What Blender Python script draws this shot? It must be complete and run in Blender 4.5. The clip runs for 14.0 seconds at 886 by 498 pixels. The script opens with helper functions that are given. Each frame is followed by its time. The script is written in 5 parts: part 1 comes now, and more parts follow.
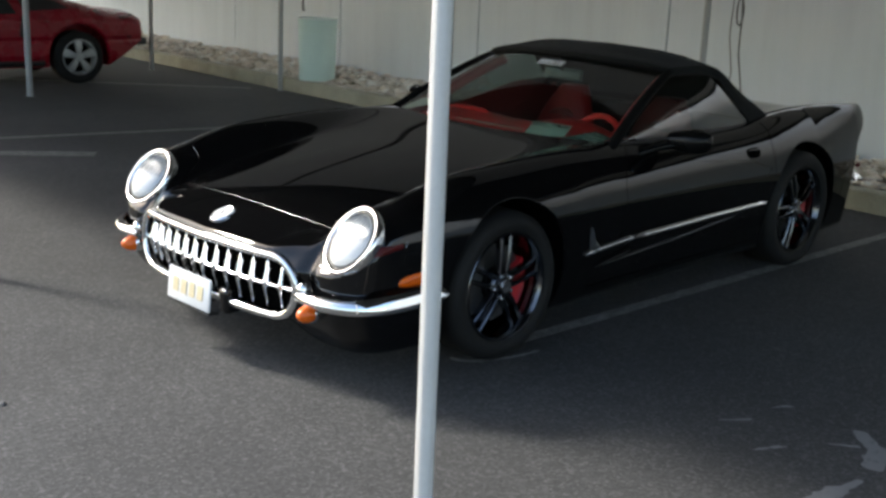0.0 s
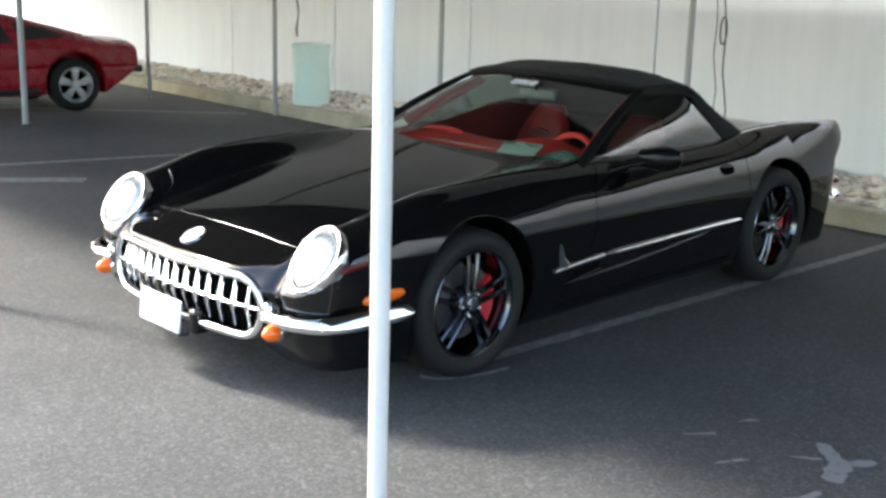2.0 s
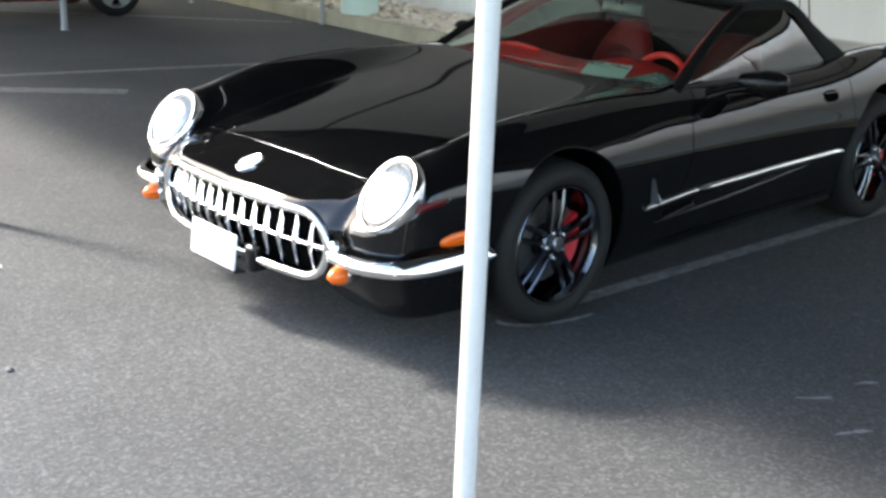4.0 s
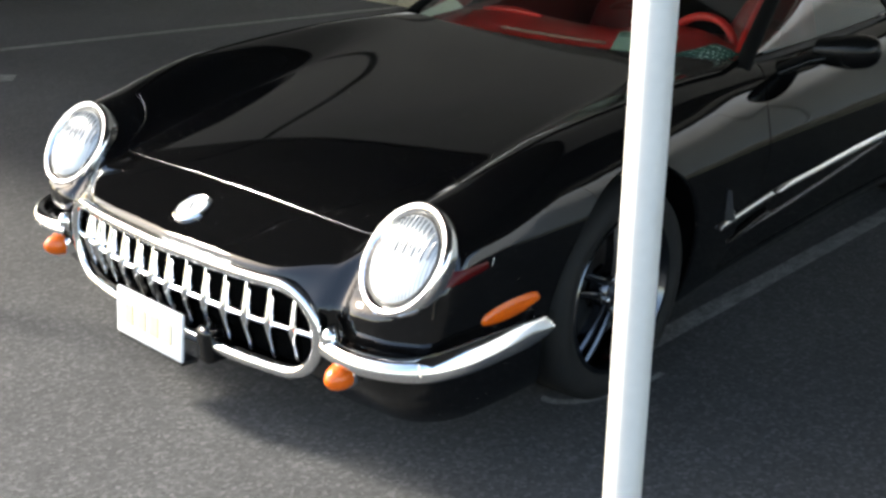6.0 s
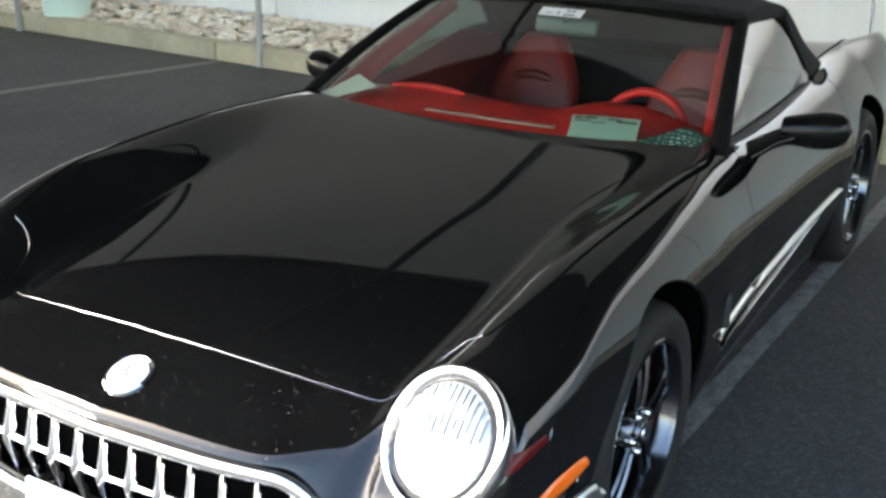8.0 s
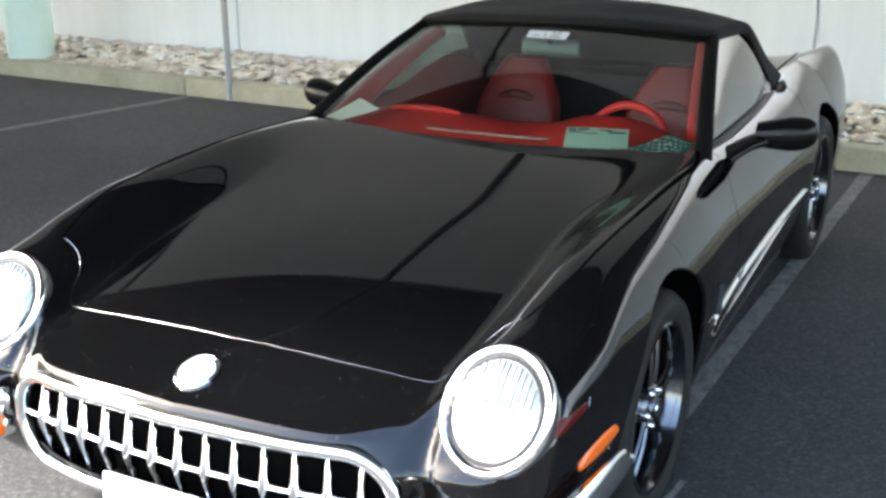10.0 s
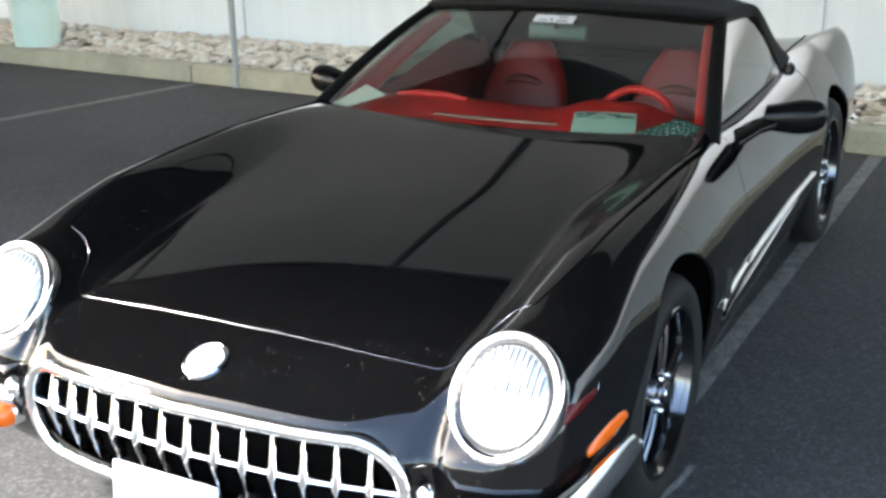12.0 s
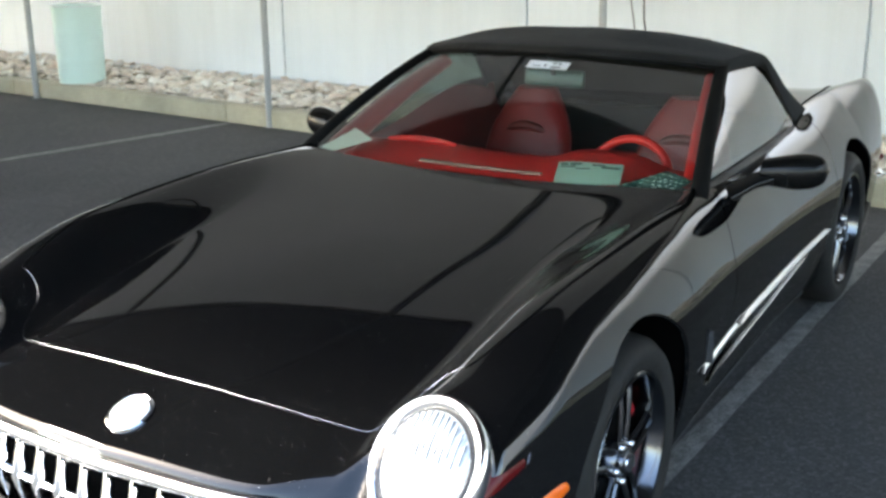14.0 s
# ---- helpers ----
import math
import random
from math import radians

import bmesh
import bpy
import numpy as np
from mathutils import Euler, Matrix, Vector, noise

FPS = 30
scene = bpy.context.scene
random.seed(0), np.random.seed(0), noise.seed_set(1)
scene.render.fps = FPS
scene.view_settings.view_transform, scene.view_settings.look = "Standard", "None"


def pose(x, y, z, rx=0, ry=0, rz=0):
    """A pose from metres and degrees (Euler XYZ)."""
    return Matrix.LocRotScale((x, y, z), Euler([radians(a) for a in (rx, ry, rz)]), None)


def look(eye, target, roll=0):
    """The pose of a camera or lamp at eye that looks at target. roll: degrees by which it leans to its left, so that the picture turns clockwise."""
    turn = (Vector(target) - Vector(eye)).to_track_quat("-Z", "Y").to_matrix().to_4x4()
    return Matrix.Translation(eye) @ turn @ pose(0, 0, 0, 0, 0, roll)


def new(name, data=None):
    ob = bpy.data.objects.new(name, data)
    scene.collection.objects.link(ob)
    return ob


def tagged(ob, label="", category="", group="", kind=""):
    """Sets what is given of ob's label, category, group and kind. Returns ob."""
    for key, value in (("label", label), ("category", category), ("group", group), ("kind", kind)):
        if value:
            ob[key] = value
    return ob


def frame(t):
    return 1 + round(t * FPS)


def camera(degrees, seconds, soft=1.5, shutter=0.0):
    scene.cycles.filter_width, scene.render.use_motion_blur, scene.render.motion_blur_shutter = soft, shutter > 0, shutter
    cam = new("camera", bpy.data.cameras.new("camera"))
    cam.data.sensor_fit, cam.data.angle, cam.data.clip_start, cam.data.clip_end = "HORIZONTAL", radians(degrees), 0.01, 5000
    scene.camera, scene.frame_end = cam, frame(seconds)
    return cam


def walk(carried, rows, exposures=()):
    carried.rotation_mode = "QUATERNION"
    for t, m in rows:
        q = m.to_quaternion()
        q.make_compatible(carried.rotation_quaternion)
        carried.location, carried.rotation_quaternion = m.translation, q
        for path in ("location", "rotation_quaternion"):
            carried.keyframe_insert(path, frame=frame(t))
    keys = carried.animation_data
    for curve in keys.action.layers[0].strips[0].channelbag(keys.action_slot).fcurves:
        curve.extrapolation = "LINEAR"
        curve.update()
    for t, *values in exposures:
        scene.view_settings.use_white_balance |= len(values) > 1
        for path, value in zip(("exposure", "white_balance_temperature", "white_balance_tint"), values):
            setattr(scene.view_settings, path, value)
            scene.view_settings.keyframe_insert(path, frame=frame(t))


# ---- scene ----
cam = camera(43.12, 14.0, soft=3.0)
# seconds, eye x y z, yaw (left from +y), pitch, roll
ROWS = [
    (0.0, 3.945, -3.350, 1.663, 45.77, -14.63, 2.44),
    (0.5, 4.022, -3.307, 1.662, 46.51, -14.72, 1.75),
    (1.0, 4.062, -3.250, 1.648, 50.02, -15.28, 0.80),
    (1.5, 4.077, -3.238, 1.660, 49.84, -14.33, 0.78),
    (2.0, 4.101, -3.252, 1.657, 46.33, -13.43, 1.65),
    (2.5, 4.096, -3.255, 1.655, 46.31, -14.01, 1.12),
    (3.0, 4.008, -3.220, 1.636, 47.94, -16.24, 1.64),
    (3.5, 3.806, -3.157, 1.641, 50.18, -17.14, 1.55),
    (4.0, 3.637, -3.060, 1.626, 48.04, -18.04, 2.31),
    (4.2, 3.550, -2.991, 1.605, 48.94, -17.83, 1.33),
    (6.3, 2.351, -2.391, 1.589, 42.16, -21.53, 0.75),
    (6.5, 2.239, -2.355, 1.583, 40.72, -19.96, 1.98),
    (7.0, 1.964, -2.358, 1.608, 32.65, -18.24, 2.90),
    (7.5, 1.784, -2.378, 1.633, 30.74, -19.57, 2.84),
    (8.0, 1.721, -2.338, 1.654, 31.25, -19.45, 0.95),
    (8.2, 1.716, -2.397, 1.667, 30.46, -18.82, 0.34),
    (10.5, 1.682, -2.692, 1.671, 28.25, -17.93, -0.53),
    (11.0, 1.686, -2.685, 1.670, 28.52, -18.50, -1.00),
    (11.5, 1.686, -2.688, 1.667, 28.60, -18.68, -0.98),
    (12.0, 1.683, -2.682, 1.672, 28.83, -18.65, -1.08),
    (12.5, 1.680, -2.684, 1.666, 28.21, -18.64, -0.63),
    (13.0, 1.684, -2.673, 1.657, 27.74, -19.50, -0.51),
    (13.5, 1.718, -2.594, 1.641, 27.31, -20.20, -0.01),
    (14.0, 1.860, -2.415, 1.653, 32.21, -16.45, -0.52),
]
walk(cam, [(t, pose(x, y, z, 90 + pitch, 0, yaw) @ pose(0, 0, 0, 0, 0, roll)) for t, x, y, z, yaw, pitch, roll in ROWS],
     exposures=[(t, ev, kelvin, 8) for t, ev, kelvin in (
         (0.0, 1.53, 6950), (0.3, 2.03, 6950), (1.0, 2.66, 6950), (2.5, 2.77, 6950), (4.0, 2.75, 6900), (6.3, 2.2, 7300), (7.0, 2.33, 7450),
         (7.6, 3.0, 7250), (8.5, 3.14, 7100), (10.3, 3.27, 6950), (14.0, 3.29, 6950))])

# ---- sky, sun and exposure ----
SUN_EL, SUN_AZ = radians(38), radians(248)   # azimuth clockwise from +y
world = bpy.data.worlds.new("sky")
scene.world = world
world.use_nodes = True
wn = world.node_tree.nodes
sky = wn.new("ShaderNodeTexSky")
sky.sky_type, sky.sun_disc = "NISHITA", False
sky.sun_elevation, sky.sun_rotation = SUN_EL, SUN_AZ
sky.dust_density, sky.air_density, sky.ozone_density = 1.6, 1.0, 1.0
wn["Background"].inputs["Strength"].default_value = 0.15
world.node_tree.links.new(sky.outputs[0], wn["Background"].inputs["Color"])
sun = new("sun", bpy.data.lights.new("sun", "SUN"))
sun.data.energy, sun.data.angle, sun.data.color = 1.8, radians(9.0), (1.0, 0.985, 0.955)
sun_dir = Vector((math.sin(SUN_AZ) * math.cos(SUN_EL), math.cos(SUN_AZ) * math.cos(SUN_EL), math.sin(SUN_EL)))
sun.matrix_world = look(sun_dir * 60, (0, 0, 0))

# ---- materials ----
def node_material(name):
    m = bpy.data.materials.new(name)
    m.use_nodes = True
    nt = m.node_tree
    return m, nt, nt.nodes["Principled BSDF"], nt.nodes["Material Output"]


def add(nt, kind, **inputs):
    n = nt.nodes.new(kind)
    for k, v in inputs.items():
        n.inputs[k.replace("_", " ")].default_value = v
    return n


def coords(nt, scale=1.0):
    tc = nt.nodes.new("ShaderNodeTexCoord")
    mp = nt.nodes.new("ShaderNodeMapping")
    mp.inputs["Scale"].default_value = (scale,) * 3 if not hasattr(scale, "__len__") else scale
    nt.links.new(tc.outputs["Object"], mp.inputs["Vector"])
    return mp.outputs["Vector"]


def ramp(nt, fac, *stops):
    r = nt.nodes.new("ShaderNodeValToRGB")
    r.color_ramp.elements[0].position, r.color_ramp.elements[0].color = stops[0][0], (*stops[0][1], 1)
    r.color_ramp.elements[1].position, r.color_ramp.elements[1].color = stops[-1][0], (*stops[-1][1], 1)
    for p, c in stops[1:-1]:
        r.color_ramp.elements.new(p).color = (*c, 1)
    nt.links.new(fac, r.inputs[0])
    return r.outputs[0]


def grey(v):
    return (v, v, v)


def mixed(nt, a, b, fac, mode="MIX"):
    n = nt.nodes.new("ShaderNodeMix")
    n.data_type, n.blend_type = "RGBA", mode
    for sock, val in ((n.inputs[0], fac), (n.inputs[6], a), (n.inputs[7], b)):
        if hasattr(val, "is_linked"):
            nt.links.new(val, sock)
        else:
            sock.default_value = val if not hasattr(val, "__len__") or len(val) == 4 else (*val, 1)
    return n.outputs[2]


def noise_tex(nt, vec, scale, detail=4.0, rough=0.55):
    n = add(nt, "ShaderNodeTexNoise", Scale=scale, Detail=detail, Roughness=rough)
    nt.links.new(vec, n.inputs["Vector"])
    return n.outputs["Fac"]


def bumped(nt, bsdf, height, strength=0.3, distance=0.01):
    b = add(nt, "ShaderNodeBump", Strength=strength, Distance=distance)
    nt.links.new(height, b.inputs["Height"])
    nt.links.new(b.outputs[0], bsdf.inputs["Normal"])


def surface(name, colour, rough=0.5, metal=0.0, vary=0.15, scale=6.0, fine=60.0, bump=0.1, coat=0.0, spec=0.5):
    """A plain surface: base colour varied at two scales, uneven gloss, fine relief."""
    m, nt, b, _ = node_material(name)
    v = coords(nt)
    big, small = noise_tex(nt, v, scale), noise_tex(nt, v, fine, 3.0)
    lo, hi = tuple(c * (1 - vary) for c in colour), tuple(min(1, c * (1 + vary)) for c in colour)
    col = mixed(nt, ramp(nt, big, (0.3, lo), (0.7, hi)), ramp(nt, small, (0.3, lo), (0.7, hi)), 0.4)
    nt.links.new(col, b.inputs["Base Color"])
    r = ramp(nt, big, (0.25, grey(max(0.02, rough * 0.85))), (0.75, grey(min(1, rough * 1.15))))
    nt.links.new(r, b.inputs["Roughness"])
    b.inputs["Metallic"].default_value = metal
    b.inputs["Coat Weight"].default_value, b.inputs["Coat Roughness"].default_value = coat, 0.03
    b.inputs["Specular IOR Level"].default_value = spec
    if bump:
        bumped(nt, b, small, bump, 0.004)
    return m


def asphalt_material():
    m, nt, b, _ = node_material("asphalt")
    v = coords(nt)
    vor = add(nt, "ShaderNodeTexVoronoi", Scale=95.0)
    nt.links.new(v, vor.inputs["Vector"])
    stone = ramp(nt, vor.outputs["Color"], (0.1, (0.043, 0.044, 0.044)), (0.65, (0.064, 0.065, 0.065)), (0.97, (0.108, 0.108, 0.106)))
    patch = ramp(nt, noise_tex(nt, v, 0.55, 6.0, 0.6), (0.3, grey(0.72)), (0.7, grey(1.18)))
    grain = ramp(nt, noise_tex(nt, v, 260.0, 2.0), (0.3, grey(0.86)), (0.72, grey(1.12)))
    col = mixed(nt, mixed(nt, stone, patch, 1.0, "MULTIPLY"), grain, 1.0, "MULTIPLY")
    wear = ramp(nt, noise_tex(nt, v, 2.6, 8.0, 0.65), (0.62, grey(0.0)), (0.8, grey(0.35)))
    col = mixed(nt, col, (0.068, 0.069, 0.069), wear)
    nt.links.new(col, b.inputs["Base Color"])
    b.inputs["Roughness"].default_value = 0.85
    b.inputs["Specular IOR Level"].default_value = 0.3
    bumped(nt, b, mixed(nt, vor.outputs["Distance"], noise_tex(nt, v, 200.0, 3.0), 0.5), 0.35, 0.004)
    return m


def worn_paint_material():
    """Parking-lot paint, worn through to the asphalt in places."""
    m, nt, b, _ = node_material("worn_line_paint")
    v = coords(nt)
    worn = ramp(nt, noise_tex(nt, v, 14.0, 8.0, 0.75), (0.30, grey(0.0)), (0.56, grey(1.0)))
    speck = ramp(nt, noise_tex(nt, v, 170.0, 2.0), (0.42, grey(0.35)), (0.58, grey(1.0)))
    cover = mixed(nt, worn, speck, 1.0, "MULTIPLY")
    nt.links.new(mixed(nt, (0.046, 0.046, 0.046), (0.26, 0.26, 0.25), cover), b.inputs["Base Color"])
    b.inputs["Roughness"].default_value = 0.8
    bumped(nt, b, noise_tex(nt, v, 150.0, 3.0), 0.4, 0.004)
    return m


def wall_material():
    m, nt, b, _ = node_material("painted_wall")
    v = coords(nt)
    stain = ramp(nt, noise_tex(nt, v, 0.7, 6.0, 0.6), (0.3, (0.65, 0.695, 0.725)), (0.72, (0.71, 0.75, 0.78)))
    streak = noise_tex(nt, coords(nt, (3.0, 3.0, 0.25)), 2.0, 6.0, 0.6)
    col = mixed(nt, stain, ramp(nt, streak, (0.35, grey(0.94)), (0.6, grey(1.0))), 1.0, "MULTIPLY")
    nt.links.new(col, b.inputs["Base Color"])
    b.inputs["Roughness"].default_value = 0.65
    bumped(nt, b, noise_tex(nt, v, 90.0, 4.0), 0.12, 0.004)
    return m


def stone_material():
    m, nt, b, _ = node_material("river_stone")
    oi = nt.nodes.new("ShaderNodeObjectInfo")
    ge = nt.nodes.new("ShaderNodeNewGeometry")
    s = nt.nodes.new("ShaderNodeMath")
    s.operation = "ADD"
    nt.links.new(oi.outputs["Random"], s.inputs[0])
    nt.links.new(ge.outputs["Random Per Island"], s.inputs[1])
    f = nt.nodes.new("ShaderNodeMath")
    f.operation = "FRACT"
    nt.links.new(s.outputs[0], f.inputs[0])
    tone = ramp(nt, f.outputs[0], (0.0, (0.43, 0.36, 0.27)), (0.2, (0.67, 0.59, 0.47)), (0.45, (0.75, 0.68, 0.57)),
                (0.62, (0.63, 0.51, 0.40)), (0.8, (0.82, 0.80, 0.72)), (1.0, (0.52, 0.44, 0.36)))
    v = coords(nt)
    col = mixed(nt, tone, ramp(nt, noise_tex(nt, v, 45.0, 5.0), (0.3, grey(0.75)), (0.7, grey(1.1))), 1.0, "MULTIPLY")
    nt.links.new(col, b.inputs["Base Color"])
    b.inputs["Roughness"].default_value = 0.75
    bumped(nt, b, noise_tex(nt, v, 80.0, 4.0), 0.3, 0.004)
    return m


def concrete_material(name, colour):
    m, nt, b, _ = node_material(name)
    v = coords(nt)
    c1 = ramp(nt, noise_tex(nt, v, 2.2, 7.0, 0.65), (0.28, tuple(c * 0.7 for c in colour)), (0.72, tuple(c * 1.15 for c in colour)))
    pits = ramp(nt, noise_tex(nt, v, 120.0, 3.0), (0.3, grey(0.75)), (0.6, grey(1.05)))
    nt.links.new(mixed(nt, c1, pits, 1.0, "MULTIPLY"), b.inputs["Base Color"])
    b.inputs["Roughness"].default_value = 0.88
    bumped(nt, b, noise_tex(nt, v, 110.0, 4.0), 0.4, 0.005)
    return m


def black_paint_material():
    m, nt, b, _ = node_material("black_car_paint")
    v = coords(nt)
    dust = ramp(nt, noise_tex(nt, v, 300.0, 1.0), (0.765, grey(0.0)), (0.78, grey(1.0)))
    zone = ramp(nt, noise_tex(nt, v, 3.0, 4.0), (0.40, grey(0.0)), (0.58, grey(0.9)))
    sp = mixed(nt, dust, zone, 1.0, "MULTIPLY")
    nt.links.new(mixed(nt, (0.0022, 0.0022, 0.0024), (0.70, 0.69, 0.66), sp), b.inputs["Base Color"])
    b.inputs["Roughness"].default_value = 0.16
    b.inputs["Specular IOR Level"].default_value = 0.0
    b.inputs["Coat Weight"].default_value, b.inputs["Coat Roughness"].default_value = 1.0, 0.03
    b.inputs["Coat IOR"].default_value = 1.52
    return m


def glass_material(name, tint, rough=0.0, ior=1.5):
    """A thin pane: tinted see-through with a reflection that grows towards grazing angles."""
    m, nt, b, out = node_material(name)
    tr = add(nt, "ShaderNodeBsdfTransparent", Color=(*tint, 1))
    gl = add(nt, "ShaderNodeBsdfGlossy", Roughness=rough)
    lw = add(nt, "ShaderNodeLayerWeight", Blend=0.5)
    pw = nt.nodes.new("ShaderNodeMath")
    pw.operation, pw.inputs[1].default_value = "POWER", 4.2
    nt.links.new(lw.outputs["Facing"], pw.inputs[0])
    fr = nt.nodes.new("ShaderNodeMapRange")
    face = ((ior - 1) / (ior + 1)) ** 2
    fr.inputs["To Min"].default_value = 2 * face / (1 + face)
    nt.links.new(pw.outputs[0], fr.inputs["Value"])
    mx = nt.nodes.new("ShaderNodeMixShader")
    nt.links.new(fr.outputs[0], mx.inputs[0])
    nt.links.new(tr.outputs[0], mx.inputs[1])
    nt.links.new(gl.outputs[0], mx.inputs[2])
    nt.links.new(mx.outputs[0], out.inputs[0])
    return m


def leather_material(name, colour):
    m, nt, b, _ = node_material(name)
    v = coords(nt)
    vor = add(nt, "ShaderNodeTexVoronoi", Scale=260.0)
    nt.links.new(v, vor.inputs["Vector"])
    tone = ramp(nt, noise_tex(nt, v, 5.0, 5.0), (0.3, tuple(c * 0.8 for c in colour)), (0.7, tuple(min(1, c * 1.12) for c in colour)))
    nt.links.new(tone, b.inputs["Base Color"])
    b.inputs["Roughness"].default_value = 0.34
    bumped(nt, b, vor.outputs["Distance"], 0.25, 0.002)
    return m


def cloth_material(name, colour):
    m, nt, b, _ = node_material(name)
    wv = add(nt, "ShaderNodeTexWave", Scale=220.0, Distortion=0.4)
    v = coords(nt)
    nt.links.new(v, wv.inputs["Vector"])
    tone = ramp(nt, noise_tex(nt, v, 7.0, 5.0), (0.3, tuple(c * 0.75 for c in colour)), (0.7, tuple(c * 1.3 for c in colour)))
    nt.links.new(tone, b.inputs["Base Color"])
    b.inputs["Roughness"].default_value, b.inputs["Sheen Weight"].default_value = 0.95, 0.04
    b.inputs["Specular IOR Level"].default_value = 0.2
    bumped(nt, b, wv.outputs["Fac"], 0.3, 0.002)
    return m


def vinyl_material():
    """Pale canopy vinyl that lets some daylight through."""
    m, nt, b, out = node_material("pale_vinyl_canopy")
    v = coords(nt)
    nt.links.new(ramp(nt, noise_tex(nt, v, 1.2, 5.0), (0.3, grey(0.15)), (0.7, grey(0.185))), b.inputs["Base Color"])
    b.inputs["Roughness"].default_value = 0.6
    bumped(nt, b, noise_tex(nt, v, 60.0, 3.0), 0.1, 0.004)
    tr = add(nt, "ShaderNodeBsdfTranslucent", Color=(0.74, 0.73, 0.66, 1))
    mx = add(nt, "ShaderNodeMixShader", Fac=0.05)
    nt.links.new(b.outputs[0], mx.inputs[1])
    nt.links.new(tr.outputs[0], mx.inputs[2])
    nt.links.new(mx.outputs[0], out.inputs[0])
    return m


def lens_material():
    """Prismatic headlamp glass: it scatters most of the light that falls on it."""
    m, nt, b, _ = node_material("prismatic_headlamp_glass")
    wv = add(nt, "ShaderNodeTexWave", Scale=38.0, Distortion=0.3)
    nt.links.new(coords(nt), wv.inputs["Vector"])
    nt.links.new(ramp(nt, wv.outputs["Fac"], (0.1, (0.40, 0.44, 0.47)), (0.7, (0.66, 0.70, 0.73))), b.inputs["Base Color"])
    b.inputs["Roughness"].default_value = 0.18
    b.inputs["Transmission Weight"].default_value = 0.25
    b.inputs["Coat Weight"].default_value = 1.0
    bumped(nt, b, wv.outputs["Fac"], 0.3, 0.003)
    return m


M_ASPHALT, M_LINE, M_WALL, M_STONE = asphalt_material(), worn_paint_material(), wall_material(), stone_material()
M_KERB, M_SOIL = concrete_material("kerb_concrete", (0.42, 0.39, 0.29)), concrete_material("gravel_bed_soil", (0.28, 0.24, 0.18))
M_PAINT = black_paint_material()
M_CHROME = surface("chrome", (0.86, 0.87, 0.88), 0.05, 1.0, 0.03, bump=0.0)
M_STEEL = surface("brushed_aluminium_rim", (0.50, 0.51, 0.53), 0.22, 1.0, 0.08, bump=0.05)
M_BLACKTRIM = surface("black_plastic_trim", (0.012, 0.012, 0.012), 0.45, bump=0.15)
M_PILLAR = surface("satin_black_pillar", (0.006, 0.006, 0.006), 0.6, bump=0.0, spec=0.06)
M_MIRRORCAP = surface("satin_black_mirror_cap", (0.004, 0.004, 0.004), 0.25, bump=0.0, spec=0.18)
# Near-black for joints and for the shade inside openings.
M_GAPSHADE = surface("gap_and_shade_black", (0.003, 0.003, 0.003), 0.9, bump=0.0, spec=0.0)
M_RUBBER = surface("tyre_rubber", (0.012, 0.012, 0.012), 0.65, vary=0.25, bump=0.25, spec=0.2)
M_TOP = cloth_material("black_canvas_top", (0.010, 0.010, 0.010))
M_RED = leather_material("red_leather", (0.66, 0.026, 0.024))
# Seat and lining reds are darkened to carry the cabin's shade.
M_SEATSHADE = leather_material("shaded_seat_leather", (0.25, 0.014, 0.014))
M_LININGSHADE = leather_material("shaded_red_lining", (0.14, 0.014, 0.012))
# Dark red for trim; on the far pillar it stands for shade.
M_REDDARKSHADE = leather_material("dark_and_shaded_red_leather", (0.24, 0.012, 0.011))
M_AMBER = surface("amber_lens", (0.72, 0.115, 0.004), 0.22, vary=0.06, coat=0.3, bump=0.0)
M_REDLENS = surface("red_lens", (0.07, 0.001, 0.002), 0.35, vary=0.1, coat=0.05, spec=0.2, bump=0.0)
M_CALIPER = surface("red_brake_caliper", (0.45, 0.014, 0.022), 0.35, vary=0.1)
M_WHEEL = surface("dark_chrome_wheel", (0.12, 0.125, 0.138), 0.20, 1.0, 0.2, bump=0.0)
M_WINDSHIELD = glass_material("windshield_glass", (0.78, 0.84, 0.79), ior=1.72)
M_SIDEGLASS = glass_material("side_window_glass", (0.20, 0.26, 0.23), ior=2.0)
M_LENS = lens_material()
M_POLE = surface("white_enamelled_pole", (0.62, 0.61, 0.59), 0.35, vary=0.06, scale=3.0, bump=0.03, coat=0.2)
M_GREYPOLE = surface("grey_steel_pole", (0.36, 0.37, 0.375), 0.45, 0.0, 0.10, 4.0, bump=0.05)
M_CANVAS = vinyl_material()
M_DARKCANVAS = surface("charcoal_canopy_cloth", (0.085, 0.085, 0.086), 0.8, vary=0.1, scale=1.2, bump=0.1)
M_BIN = surface("pale_green_plastic", (0.66, 0.82, 0.76), 0.5, vary=0.05, scale=3.0, bump=0.08)
M_REDCAR = surface("red_car_paint", (0.24, 0.002, 0.012), 0.28, vary=0.08, coat=0.2, bump=0.0)
M_PAPER = surface("pale_green_paper", (0.52, 0.72, 0.60), 0.7, vary=0.05, bump=0.05)
M_CARD = surface("greenish_white_paper", (0.80, 0.88, 0.80), 0.7, vary=0.04, bump=0.05)
M_WHITE = surface("white_sticker", (0.66, 0.67, 0.68), 0.5, vary=0.04, bump=0.0)
M_INK = surface("dark_ink", (0.02, 0.03, 0.03), 0.6, bump=0.0)
M_FLOORMAT = surface("black_carpet", (0.012, 0.012, 0.012), 0.95, bump=0.3)
M_LEAF = surface("dark_green_print", (0.03, 0.10, 0.08), 0.5, vary=0.3, scale=40.0, bump=0.0)
